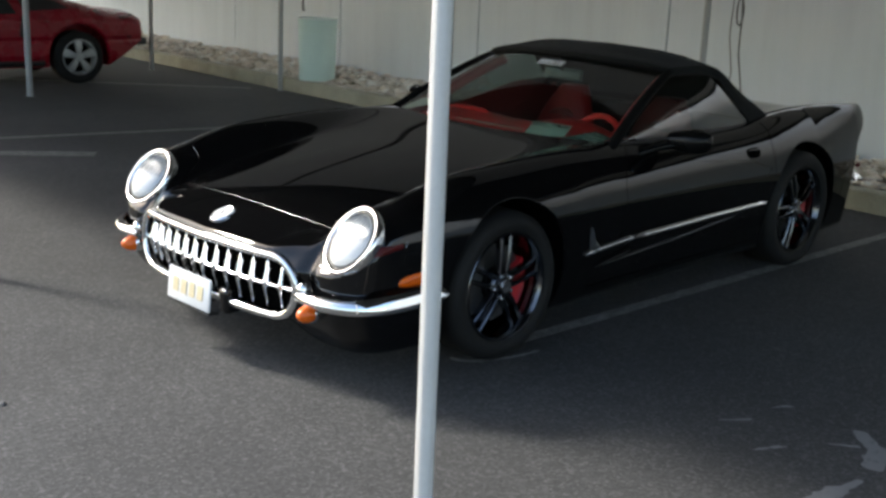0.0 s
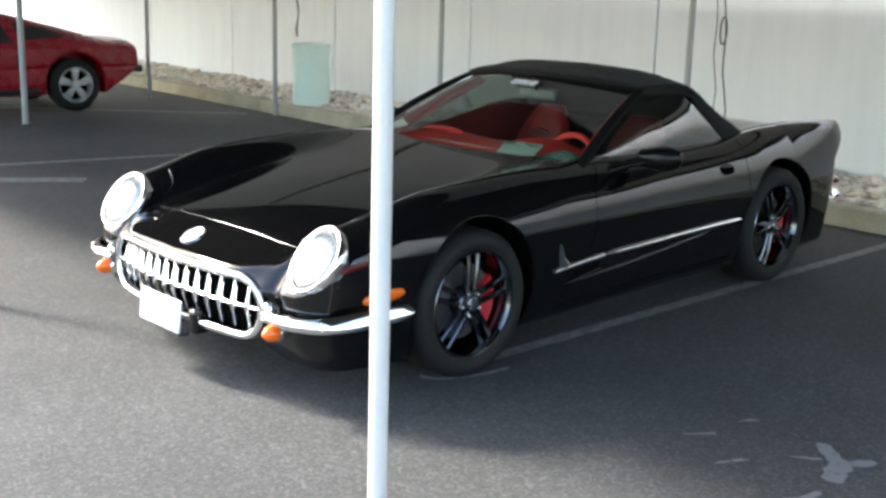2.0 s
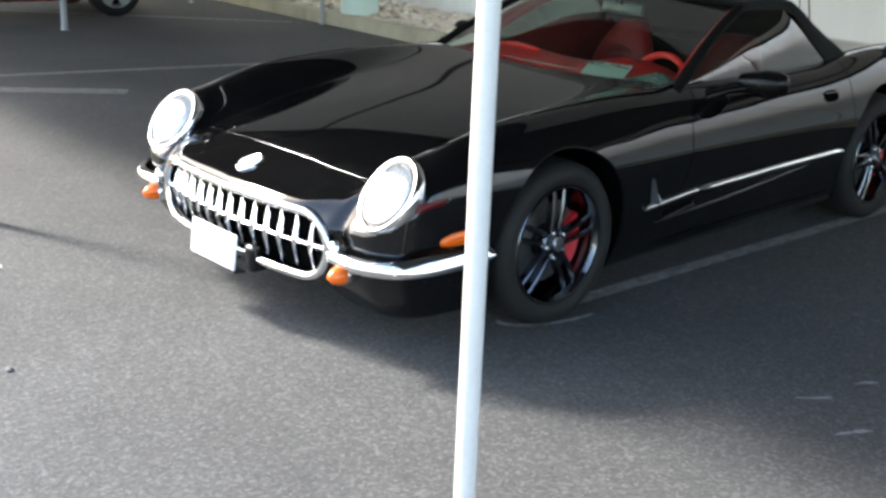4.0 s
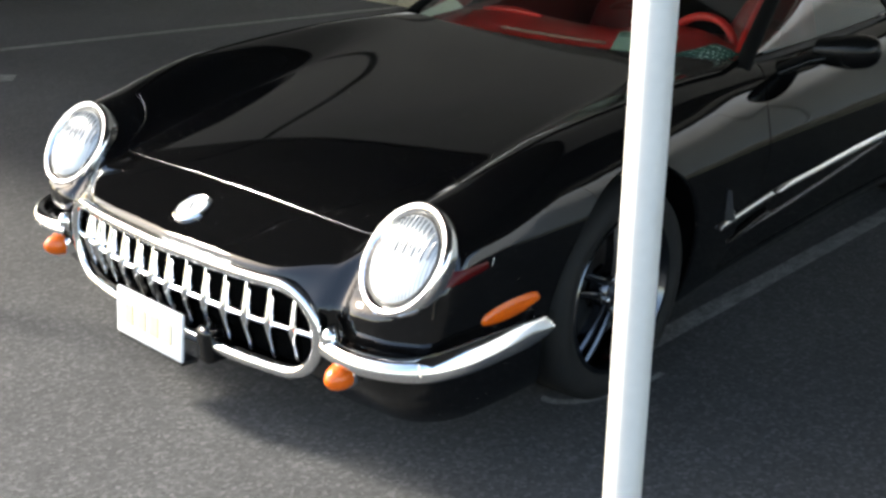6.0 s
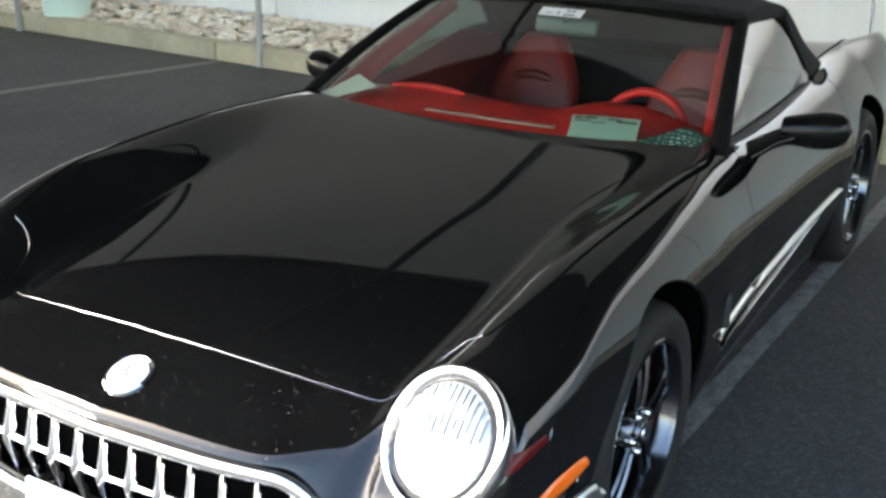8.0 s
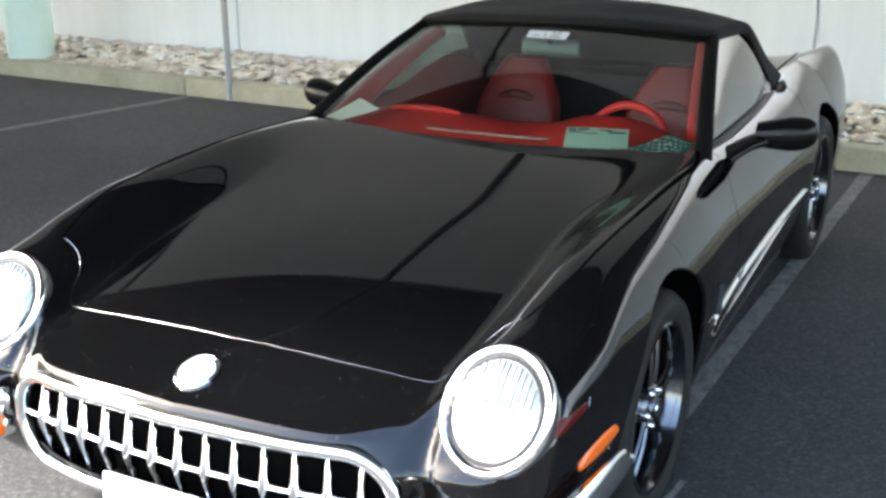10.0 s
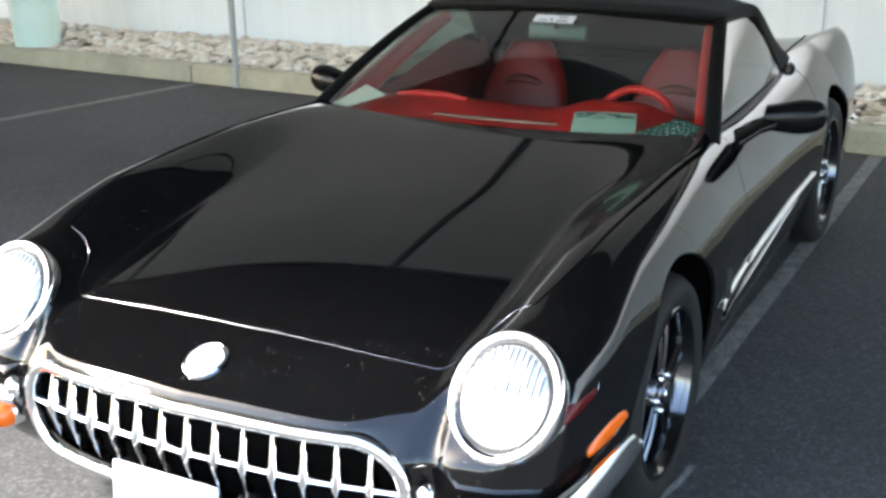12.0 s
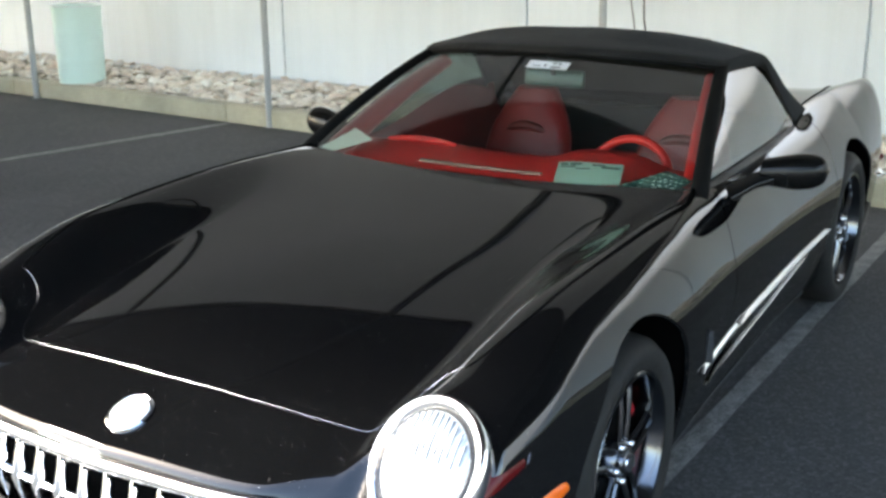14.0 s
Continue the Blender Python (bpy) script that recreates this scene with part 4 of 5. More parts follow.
# bumpers, guards and bullet lamps
for s in (1, -1):
    line = [(0.615, -0.866), (0.66, -0.876), (0.72, -0.880), (0.785, -0.866), (0.842, -0.838), (0.884, -0.79), (0.909, -0.71), (0.922, -0.62), (0.932, -0.53), (0.937, -0.45), (0.937, -0.395)]
    bx, by = spline(*[(k, q[0]) for k, q in enumerate(line)], soft=0.35), spline(*[(k, q[1]) for k, q in enumerate(line)], soft=0.35)
    pts, nor = [], []
    for i in range(41):
        k = i / 4
        tx, ty = float(bx(k + 0.1) - bx(k - 0.1)), float(by(k + 0.1) - by(k - 0.1))
        t = Vector((tx, ty, 0)).normalized()
        pts.append((float(bx(k)) * s + (0.016 if s < 0 else 0), float(by(k)), 0.377 + 0.010 * (k / 10) ** 2))
        nor.append((t.y * s, -t.x, 0))
    bm = bmesh.new()
    rings = []
    for i, (p, q) in enumerate(zip(pts, nor)):
        p, q, i = Vector(p), Vector(q), i / 4
        if q.y > 0 and abs(q.y) > abs(q.x):
            q = -q
        if abs(q.x) >= abs(q.y) and q.x * s < 0:
            q = -q
        flare = ease((i - 3.5) / 3.0)      # rounded in front, a broad leaning face along the flank
        h = (0.027 + 0.008 * flare) * (1.0 if i < 8 else (1 - ((i - 8) / 2.02) ** 2) ** 0.5 * 0.9 + 0.1)
        th = 0.026 * (1.0 - 0.3 * ease((i - 6) / 3))
        front = ((-0.9, -0.4), (-1.0, 0.2), (-0.9, 0.55), (-0.8, 0.72), (-0.35, 0.98), (0.0, 1.0), (0.35, 0.9), (0.8, 0.55), (1.0, 0.1), (0.9, -0.4))
        side = ((-0.9, -0.4), (-1.0, 0.3), (-0.94, 0.74), (-0.78, 0.96), (-0.52, 1.0), (-0.05, 0.80), (0.45, 0.52), (0.85, 0.24), (1.0, 0.06), (0.95, -0.4))
        rings.append([p + Vector((0, 0, h * (c0 + (c1 - c0) * flare))) + q * (th * (d0 + (d1 - d0) * flare)) for (c0, d0), (c1, d1) in zip(front, side)])
    vs = sheet(bm, rings)
    bm.faces.new(vs[0][::-1])
    bm.faces.new(vs[-1])
    bump = part("front_bumper", bm, M_CHROME, car, "slim chrome quarter bumper", smooth=True)
    bm = bmesh.new()
    ellipsoid(bm, 0.022, 0.026, 0.034, Matrix.Translation((0.628 * s + (0.018 if s < 0 else 0), -0.866, 0.400)))
    part("bumper_knob", bm, M_CHROME, bump, smooth=True)
    bm = bmesh.new()
    bul = Matrix.Translation((0.672 * s + (0.024 if s < 0 else 0), -0.872, 0.321)) @ Matrix.Scale(1.02, 4) @ Matrix.Rotation(radians(90), 4, "X") @ Matrix.Rotation(radians(8 * s), 4, "Y")
    lathe(bm, [(-0.045, 0.030), (0.0, 0.034), (0.018, 0.033), (0.038, 0.026), (0.052, 0.014), (0.058, 0.0)], "z", 28, bul)
    bl = part("parking_lamp", bm, M_AMBER, car, "amber bullet-shaped parking lamp", smooth=True)
    bm = bmesh.new()
    lathe(bm, [(-0.055, 0.036), (-0.008, 0.038), (0.0, 0.035), (0.0, 0.030)], "z", 28, bul)
    part("lamp_ring", bm, M_CHROME, bl, smooth=True)
    bm = bmesh.new()
    box(bm, 0.185 * s - 0.03, 0.185 * s + 0.03, -0.945, -0.86, 0.205, 0.315, bevel=0.02, seg=4)
    part("bumper_guard", bm, M_PAINT, car, smooth=True)

bm = bmesh.new()
box(bm, -0.160, 0.160, -0.006, 0.006, -0.070, 0.070, bevel=0.006, seg=2)
plate_m = Matrix.Translation((-0.034, -0.958, 0.266)) @ Matrix.Rotation(radians(-6), 4, "X")
bmesh.ops.transform(bm, matrix=plate_m, verts=bm.verts)
plate = part("number_plate", bm, M_WHITE, car, "white number plate with yellowish bars", smooth=True)
for k in range(4):
    bm = bmesh.new()
    box(bm, -0.115 + 0.062 * k, -0.073 + 0.062 * k, -0.009, -0.0055, -0.03, 0.032, m=plate_m)
    part("plate_bar", bm, M_PLATEBAR, plate)
bm = bmesh.new()
box(bm, -0.155, 0.155, -0.002, 0.05, -0.080, -0.070, m=plate_m)
box(bm, -0.06, 0.06, 0.004, 0.09, -0.05, 0.02, m=plate_m)
part("plate_bracket", bm, M_BLACKTRIM, plate)

# flank lamps and trim, both sides
for s in (1, -1):
    bm = bmesh.new()
    y0, y1, z = -0.622, -0.415, 0.448
    rows = []
    n = 18
    for i in range(n + 1):
        t = i / n
        y = y0 + (y1 - y0) * t
        w = 0.031 * math.sqrt(max(0.0, 1 - (2 * t - 1) ** 2)) ** 0.8
        row = []
        for k in range(9):
            q = -1 + k / 4
            zz = z + 0.012 * t + w * q
            row.append((s * (hull_x(y, zz) - 0.003 + 0.012 * (1 - q * q) * min(1, w / 0.012)), y, zz))
        rows.append(row)
    sheet(bm, rows)
    part("side_marker", bm, M_AMBER, car, "amber side marker lens", smooth=True)
    bm = bmesh.new()
    rows = []
    for i in range(11):
        t = i / 10
        y = -0.735 + 0.125 * t
        row = []
        for k in range(5):
            q = -1 + k / 2
            zz = 0.583 + 0.016 * t + (0.017 - 0.008 * t) * q
            row.append((s * (hull_x(y, zz) + 0.0015 + 0.002 * (1 - q * q)), y, zz))
        rows.append(row)
    sheet(bm, rows)
    lens = part("fender_reflector", bm, M_REDLENS, car, "slim red fender reflector strip", smooth=True)
    bm = bmesh.new()
    tube(bm, [(s * (hull_x(-0.598, 0.592) + 0.001), -0.598, 0.592), (s * (hull_x(-0.588, 0.610) + 0.001), -0.588, 0.610)], 0.0006, 6)
    part("hash_mark", bm, M_STEEL, lens, smooth=True)
    # chrome spear
    for a, b, za, zb in ((0.50, 0.885, 0.389, 0.412), (0.893, 2.10, 0.4125, 0.432)):
        bm = bmesh.new()
        pts, nor = [], []
        for i in range(25):
            t = i / 24
            y, zz = a + (b - a) * t, za + (zb - za) * t
            pts.append((s * (flank(y, zz) + 0.001), y, zz))
            nor.append((s, 0, 0.05))
        curve_strip(bm, pts, nor, 0.027 if a < 0.8 else 0.025, 0.011, ends=0.9)
        part("side_trim", bm, M_CHROME, car, "long chrome side spear", smooth=True)
    bm = bmesh.new()
    rows = []
    for i in range(7):
        t = i / 6
        zz = 0.392 + 0.125 * t
        yb, w = 0.572 - 0.048 * t + 0.012 * (1 - t) ** 2, 0.048 * (1 - t) ** 1.25 + 0.006
        x = flank(yb, zz)
        rows.append([(s * (x - 0.004), yb - w, zz), (s * (x + 0.010), yb - w * 0.3, zz), (s * (x + 0.010), yb + w * 0.3, zz), (s * (x - 0.004), yb + w, zz)])
    sheet(bm, rows)
    part("spear_fin", bm, M_CHROME, car, smooth=True)
    # vent behind the front wheel: a flat near-black patch for its shaded mouth
    bm = bmesh.new()
    rows = []
    for i in range(9):
        t = i / 8
        y = 0.66 + 0.20 * t
        h = 0.014 * (1 - 0.5 * t)
        rows.append([(s * (flank(y, 0.335 + 0.03 * t + q) + 0.0035), y, 0.335 + 0.03 * t + q) for q in (-h, 0, h)])
    sheet(bm, rows)
    part("side_vent", bm, M_GAPSHADE, car)
    bm = bmesh.new()
    pts = [(s * (flank(0.62 + 0.26 * t, 0.318 + 0.034 * t) + 0.002), 0.62 + 0.26 * t, 0.314 + 0.034 * t) for t in (k / 12 for k in range(13))]
    curve_strip(bm, pts, [(s, 0, 0)] * 13, 0.014, 0.006)
    part("vent_lip", bm, M_PAINT, car, smooth=True)
    # thin bright strip for the sheen on the body crease; it tapers back from the vent
    bm = bmesh.new()
    pts = [(s * (flank(0.60 + 1.22 * t, 0.312 + 0.085 * t) + 0.001), 0.60 + 1.22 * t, 0.312 + 0.085 * t - 0.012 * math.sin(math.pi * t)) for t in (k / 20 for k in range(21))]
    curve_strip(bm, pts, [(s, 0, 0.5)] * 21, 0.011, 0.005, ends=0.9)
    part("lower_moulding", bm, M_STEEL, car, "thin grey strip standing for the sheen below the side spear", smooth=True)
    # door handle recess: a flat near-black patch in place of its shade
    bm = bmesh.new()
    rows = []
    for i in range(13):
        t = i / 12
        y = 1.90 + 0.13 * t
        w = 0.026 * math.sqrt(max(0, 1 - (2 * t - 1) ** 4))
        rows.append([(s * (flank(y, 0.715 + w * q) + 0.003), y, 0.715 + w * q) for q in (-1, -0.5, 0, 0.5, 1)])
    sheet(bm, rows)
    hdl = part("door_handle", bm, M_GAPSHADE, car)
    bm = bmesh.new()
    tube(bm, [(s * (flank(1.91 + 0.11 * t, 0.728) + 0.004), 1.91 + 0.11 * t, 0.729) for t in (0, 0.25, 0.5, 0.75, 1)], 0.006, 8)
    part("pull", bm, M_PAINT, hdl, smooth=True)
    # rear bumper corner and tail lamp
    bm = bmesh.new()
    pts, nor = [], []
    for i in range(13):
        t = i / 12
        x = 0.88 - 0.42 * t
        y = 3.57 - 0.34 * x * x + 0.005 - 0.10 * (1 - t) ** 2
        pts.append((s * x, y, 0.44))
        nor.append((s * 0.5 * (1 - t), 1, 0))
    curve_strip(bm, pts, nor, 0.06, 0.03, ends=0.9)
    part("rear_bumper", bm, M_CHROME, car, smooth=True)
    bm = bmesh.new()
    ellipsoid(bm, 0.012, 0.03, 0.016, Matrix.Translation((s * (flank(3.2, 0.53) + 0.0), 3.2, 0.53)))
    part("rear_marker", bm, M_REDLENS, car, smooth=True)
    bm = bmesh.new()
    lathe(bm, [(-0.05, 0.05), (0.03, 0.05), (0.06, 0.035), (0.07, 0.0)], "y", 24, Matrix.Translation((s * 0.55, 3.44, 0.60)))
    part("tail_lamp", bm, M_REDLENS, car, smooth=True)


# wheels
def wheel(x, y, r, side):
    c = Matrix.Translation((x * side, y, r)) @ Matrix.Diagonal((side, 1, 1, 1))
    hub = new("wheel")
    hub.parent = car
    hub.matrix_basis = c
    rr = r - 0.088
    bm = bmesh.new()
    lathe(bm, [(-0.24, rr + 0.005), (-0.245, rr + 0.03), (-0.235, r - 0.03), (-0.21, r - 0.006), (-0.18, r), (-0.05, r), (-0.02, r - 0.004), (0.005, r - 0.022),
               (0.014, r - 0.045), (0.012, rr + 0.02), (0.004, rr + 0.003), (-0.02, rr - 0.004)], "x", 72)
    part("tyre", bm, M_RUBBER, hub, "low-profile black tyre", smooth=True)
    bm = bmesh.new()
    lathe(bm, [(-0.22, rr - 0.012), (-0.03, rr - 0.016), (-0.004, rr - 0.006), (0.002, rr + 0.002), (0.006, rr - 0.002), (0.004, rr - 0.012), (-0.012, rr - 0.02), (-0.05, rr - 0.03), (-0.22, rr - 0.03)], "x", 72)
    part("rim", bm, M_RIM, hub, "polished rim lip", smooth=True)
    for k in range(5):
        for d in (-1, 1):
            bm = bmesh.new()
            rows = []
            for i in range(9):
                t = i / 8
                rad = 0.045 + (rr - 0.018 - 0.045) * t
                off = d * (0.019 + 0.010 * t)
                w = 0.0120 - 0.002 * t
                xo = -0.024 + 0.005 * math.sin(math.pi * min(1, t * 1.1)) - 0.004 * t
                rows.append([Vector((xo - 0.03, off - w, rad)), Vector((xo - 0.002, off - w, rad)), Vector((xo + 0.004, off - w * 0.5, rad)), Vector((xo + 0.004, off + w * 0.5, rad)), Vector((xo - 0.002, off + w, rad)), Vector((xo - 0.03, off + w, rad))])
            vs = sheet(bm, rows)
            bmesh.ops.transform(bm, matrix=Matrix.Rotation(radians(72 * k + (-5 if y < 1 else 20)), 4, "X"), verts=bm.verts)
            part("spoke", bm, M_WHEEL, hub, smooth=True, sharp=30)
    bm = bmesh.new()
    lathe(bm, [(-0.07, 0.07), (-0.03, 0.068), (-0.018, 0.058), (-0.016, 0.036), (-0.006, 0.033), (-0.002, 0.026), (0.0, 0.0)], "x", 36)
    part("hub_cap", bm, M_WHEEL, hub, smooth=True)
    bm = bmesh.new()
    lathe(bm, [(-0.002, 0.027), (0.003, 0.025), (0.004, 0.0)], "x", 28)
    part("hub_badge", bm, M_STEEL, hub, smooth=True)
    for k in range(5):
        bm = bmesh.new()
        a = radians(72 * k + 48)
        lathe(bm, [(-0.03, 0.010), (-0.010, 0.010), (-0.006, 0.007), (-0.006, 0.0)], "x", 12, Matrix.Translation((0, 0.052 * math.sin(a), 0.052 * math.cos(a))))
        part("lug_nut", bm, M_CHROME, hub, smooth=True)
    bm = bmesh.new()
    lathe(bm, [(-0.105, 0.07), (-0.105, 0.165), (-0.08, 0.167), (-0.08, 0.07)], "x", 56, None, True)
    part("brake_disc", bm, M_DISC, hub, smooth=True)
    bm = bmesh.new()
    rows = []
    for i in range(13):
        a = radians(60 + 75 * i / 12)
        rows.append([Vector((xx, q * math.sin(a), q * math.cos(a))) for xx, q in ((-0.12, 0.10), (-0.062, 0.10), (-0.055, 0.115), (-0.055, 0.172), (-0.062, 0.185), (-0.12, 0.185))])
    vs = sheet(bm, rows)
    bm.faces.new(vs[0])
    bm.faces.new(vs[-1][::-1])
    part("brake_caliper", bm, M_CALIPER, hub, "red brake caliper", smooth=True)
    return hub


M_RIM = surface("polished_rim_lip", (0.13, 0.135, 0.145), 0.16, 1.0, 0.05, bump=0.0)
M_DISC = surface("brake_disc_iron", (0.18, 0.18, 0.18), 0.35, 1.0, 0.2, bump=0.05)
for s in (1, -1):
    wheel(0.895, WHEEL_F, R_F, s)
    wheel(0.868, WHEEL_R, R_R, s)


# windscreen
def screen(u, v):
    """u -1..1 across, v 0 at the foot to 1 at the header."""
    foot = Vector((0.752 * u, 0.665 + 0.14 * u * u, 0.846 - 0.026 * u * u))
    head = Vector((0.592 * u, 1.268 + 0.19 * u * u, 1.180 - 0.046 * u * u))
    p = foot.lerp(head, v)
    return p + Vector((0, -0.022, 0.035)) * (v * (1 - v) * 2)


bm = bmesh.new()
sheet(bm, [[screen(-1 + 2 * i / 32, j / 14) for i in range(33)] for j in range(15)])
glass = part("windscreen", bm, M_WINDSHIELD, car, "raked windscreen glass", smooth=True)
glass.visible_shadow = False
bm = bmesh.new()
tube(bm, [screen(-1 + 2 * i / 32, 1.0) + Vector((0, 0.012, 0.002)) for i in range(33)], 0.020, 12, squash=(1.2, 0.8))
part("header_rail", bm, M_PILLAR, car, smooth=True)
for s in (1, -1):
    bm = bmesh.new()
    pts = [screen(s, -0.03 + 1.05 * j / 16) + Vector((s * 0.012, 0.012, 0)) for j in range(17)]
    tube(bm, pts, [0.029 - 0.005 * j / 16 for j in range(17)], 14, squash=(1.0, 0.75))
    pil = part("screen_pillar", bm, M_PILLAR, car, smooth=True)
    bm = bmesh.new()
    tube(bm, [p + Vector((s * 0.014, -0.012, 0.006)) for p in pts], 0.0035, 6)
    part("pillar_moulding", bm, M_PAINT, pil, smooth=True)
    bm = bmesh.new()
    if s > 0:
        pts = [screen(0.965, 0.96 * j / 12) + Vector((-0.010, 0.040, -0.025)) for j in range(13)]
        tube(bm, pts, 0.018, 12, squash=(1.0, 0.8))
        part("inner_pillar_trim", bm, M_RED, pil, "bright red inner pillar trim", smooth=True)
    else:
        # The far trim takes the darker red in place of shade.
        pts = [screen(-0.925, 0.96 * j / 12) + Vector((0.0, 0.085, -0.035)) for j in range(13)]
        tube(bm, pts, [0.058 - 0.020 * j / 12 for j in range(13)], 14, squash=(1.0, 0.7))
        part("inner_pillar_trim", bm, M_REDDARKSHADE, pil, "red inner pillar trim with shade in its colour", smooth=True)
bm = bmesh.new()
rows = [[screen(-0.98 + 1.96 * i / 32, -0.025 + 0.035 * j / 3) + Vector((0, 0.004, 0.0015 - 0.004 * j / 3)) for i in range(33)] for j in range(4)]
sheet(bm, rows)
part("cowl_trim", bm, M_PILLAR, car, smooth=True)

# canvas top
ST = np.array([  # centre y z, edge x y z
    (1.250, 1.186, 0.604, 1.440, 1.142), (1.262, 1.203, 0.612, 1.462, 1.158), (1.32, 1.218, 0.616, 1.51, 1.164), (1.45, 1.234, 0.620, 1.61, 1.166), (1.65, 1.238, 0.625, 1.76, 1.162),
    (1.82, 1.226, 0.630, 1.87, 1.148), (1.95, 1.188, 0.638, 1.955, 1.105), (2.10, 1.105, 0.648, 2.05, 1.040), (2.25, 1.015, 0.660, 2.16, 0.975), (2.40, 0.930, 0.672, 2.28, 0.915), (2.55, 0.835, 0.680, 2.43, 0.835)])
u = np.linspace(0, 1, len(ST))
fine = np.linspace(0, 1, 45)
ST = np.stack([np.convolve(np.pad(np.interp(fine, u, c), 2, mode="edge"), [0.1, 0.2, 0.4, 0.2, 0.1], "valid") for c in ST.T], 1)
bm = bmesh.new()
rows = []
for cy, cz, ex, ey, ez in ST:
    row = []
    for i in range(-16, 17):
        t = i / 16
        a = abs(t)
        sag = 0.006 * math.sin(a * math.pi) * math.sin(cy * 17)
        row.append((ex * t, cy + (ey - cy) * a**2, ez + (cz - ez) * (1 - a**2.6) + sag))
    rows.append(row)
sheet(bm, rows)
top = part("canvas_top", bm, M_TOP, car, "raised black canvas soft top", smooth=True)
for s in (1, -1):
    bm = bmesh.new()
    rows = []
    for cy, cz, ex, ey, ez in ST:
        if ey < 1.93:
            rows.append([(s * ex, ey, ez), (s * (ex + 0.008), ey, ez - 0.012), (s * (ex + 0.010), ey, ez - 0.035), (s * (ex + 0.002), ey, ez - 0.046), (s * (ex - 0.02), ey, ez - 0.046)])
    sheet(bm, rows)
    part("side_rail", bm, M_TOP, top, smooth=True)
    bm = bmesh.new()
    edge = [(s * ex, ey, ez) for cy, cz, ex, ey, ez in ST if ey >= 1.86]
    n = len(edge)
    rows = []
    for i, e in enumerate(edge):
        t = i / (n - 1)
        w = Vector((s * (0.648 + 0.055 * min(1, t * 1.6)), 1.86 + 0.30 * min(1, t * 1.7), 1.10 - 0.265 * min(1, t * 1.7)))
        if t > 0.588:
            q = (t - 0.588) / 0.412
            w = Vector((s * (0.703 - 0.01 * q), 2.16 + 0.25 * q, 0.835 + 0.012 * q))
        e = Vector(e)
        mid = e.lerp(w, 0.5) + Vector((s * 0.012, 0, 0))
        rows.append([e, e.lerp(mid, 0.4) + Vector((s * 0.008, 0, 0)), mid, w + Vector((s * 0.004, 0, 0)), w])
    sheet(bm, rows)
    part("rear_quarter_sail", bm, M_TOP, top, smooth=True)
bm = bmesh.new()
tube(bm, [(-0.612 + 1.224 * k / 32, 1.258 + 0.196 * (2 * k / 32 - 1) ** 2, 1.187 - 0.036 * abs(2 * k / 32 - 1) ** 2.6) for k in range(33)], 0.006, 8)
part("front_hem", bm, M_TOP, top, smooth=True)
bm = bmesh.new()
rows = []
for j in range(7):
    v = j / 6
    k = int(24 + 14 * v)
    cy, cz, ex, ey, ez = ST[min(k, 44)]
    rows.append([(0.42 * t, cy + (ey - cy) * (0.42 * abs(t) / ex) ** 2 + 0.004, ez + (cz - ez) * (1 - (0.42 * abs(t) / ex) ** 2.6) + 0.006) for t in (-1, -0.6, -0.2, 0.2, 0.6, 1)])
sheet(bm, rows)
part("rear_window", bm, M_SIDEGLASS, top, smooth=True)

# side windows
for s in (1, -1):
    bm = bmesh.new()
    rows = []
    for i in range(17):
        t = i / 16
        yb = 0.90 + (2.15 - 0.90) * t
        bot = Vector((0.745 - 0.045 * t * t, yb, 0.832))
        if t < 0.45:
            top_p = Vector((0.745, 0.90, 0.836)).lerp(Vector((0.612, 1.46, 1.118)), t / 0.45)
        else:
            q = (t - 0.45) / 0.55
            if q < 0.62:
                top_p = Vector((0.612, 1.46, 1.118)).lerp(Vector((0.632, 1.87, 1.105)), q / 0.62)
            else:
                top_p = Vector((0.632, 1.87, 1.105)).lerp(Vector((0.700, 2.15, 0.838)), (q - 0.62) / 0.38)
        row = []
        for j in range(7):
            v = j / 6
            p = bot.lerp(top_p, v) + Vector((0.018 * math.sin(math.pi * v) * math.sin(math.pi * t), 0, 0))
            row.append((s * p.x, p.y, p.z))
        rows.append(row)
    sheet(bm, rows)
    win = part("side_window", bm, M_SIDEGLASS, car, "raised side window glass", smooth=True)
    win.visible_shadow = False
    bm = bmesh.new()
    tube(bm, [(s * (0.755 - 0.045 * t * t), 0.88 + 1.29 * t, 0.834) for t in (k / 20 for k in range(21))], 0.011, 8)
    part("belt_moulding", bm, M_BLACKTRIM, car, smooth=True)

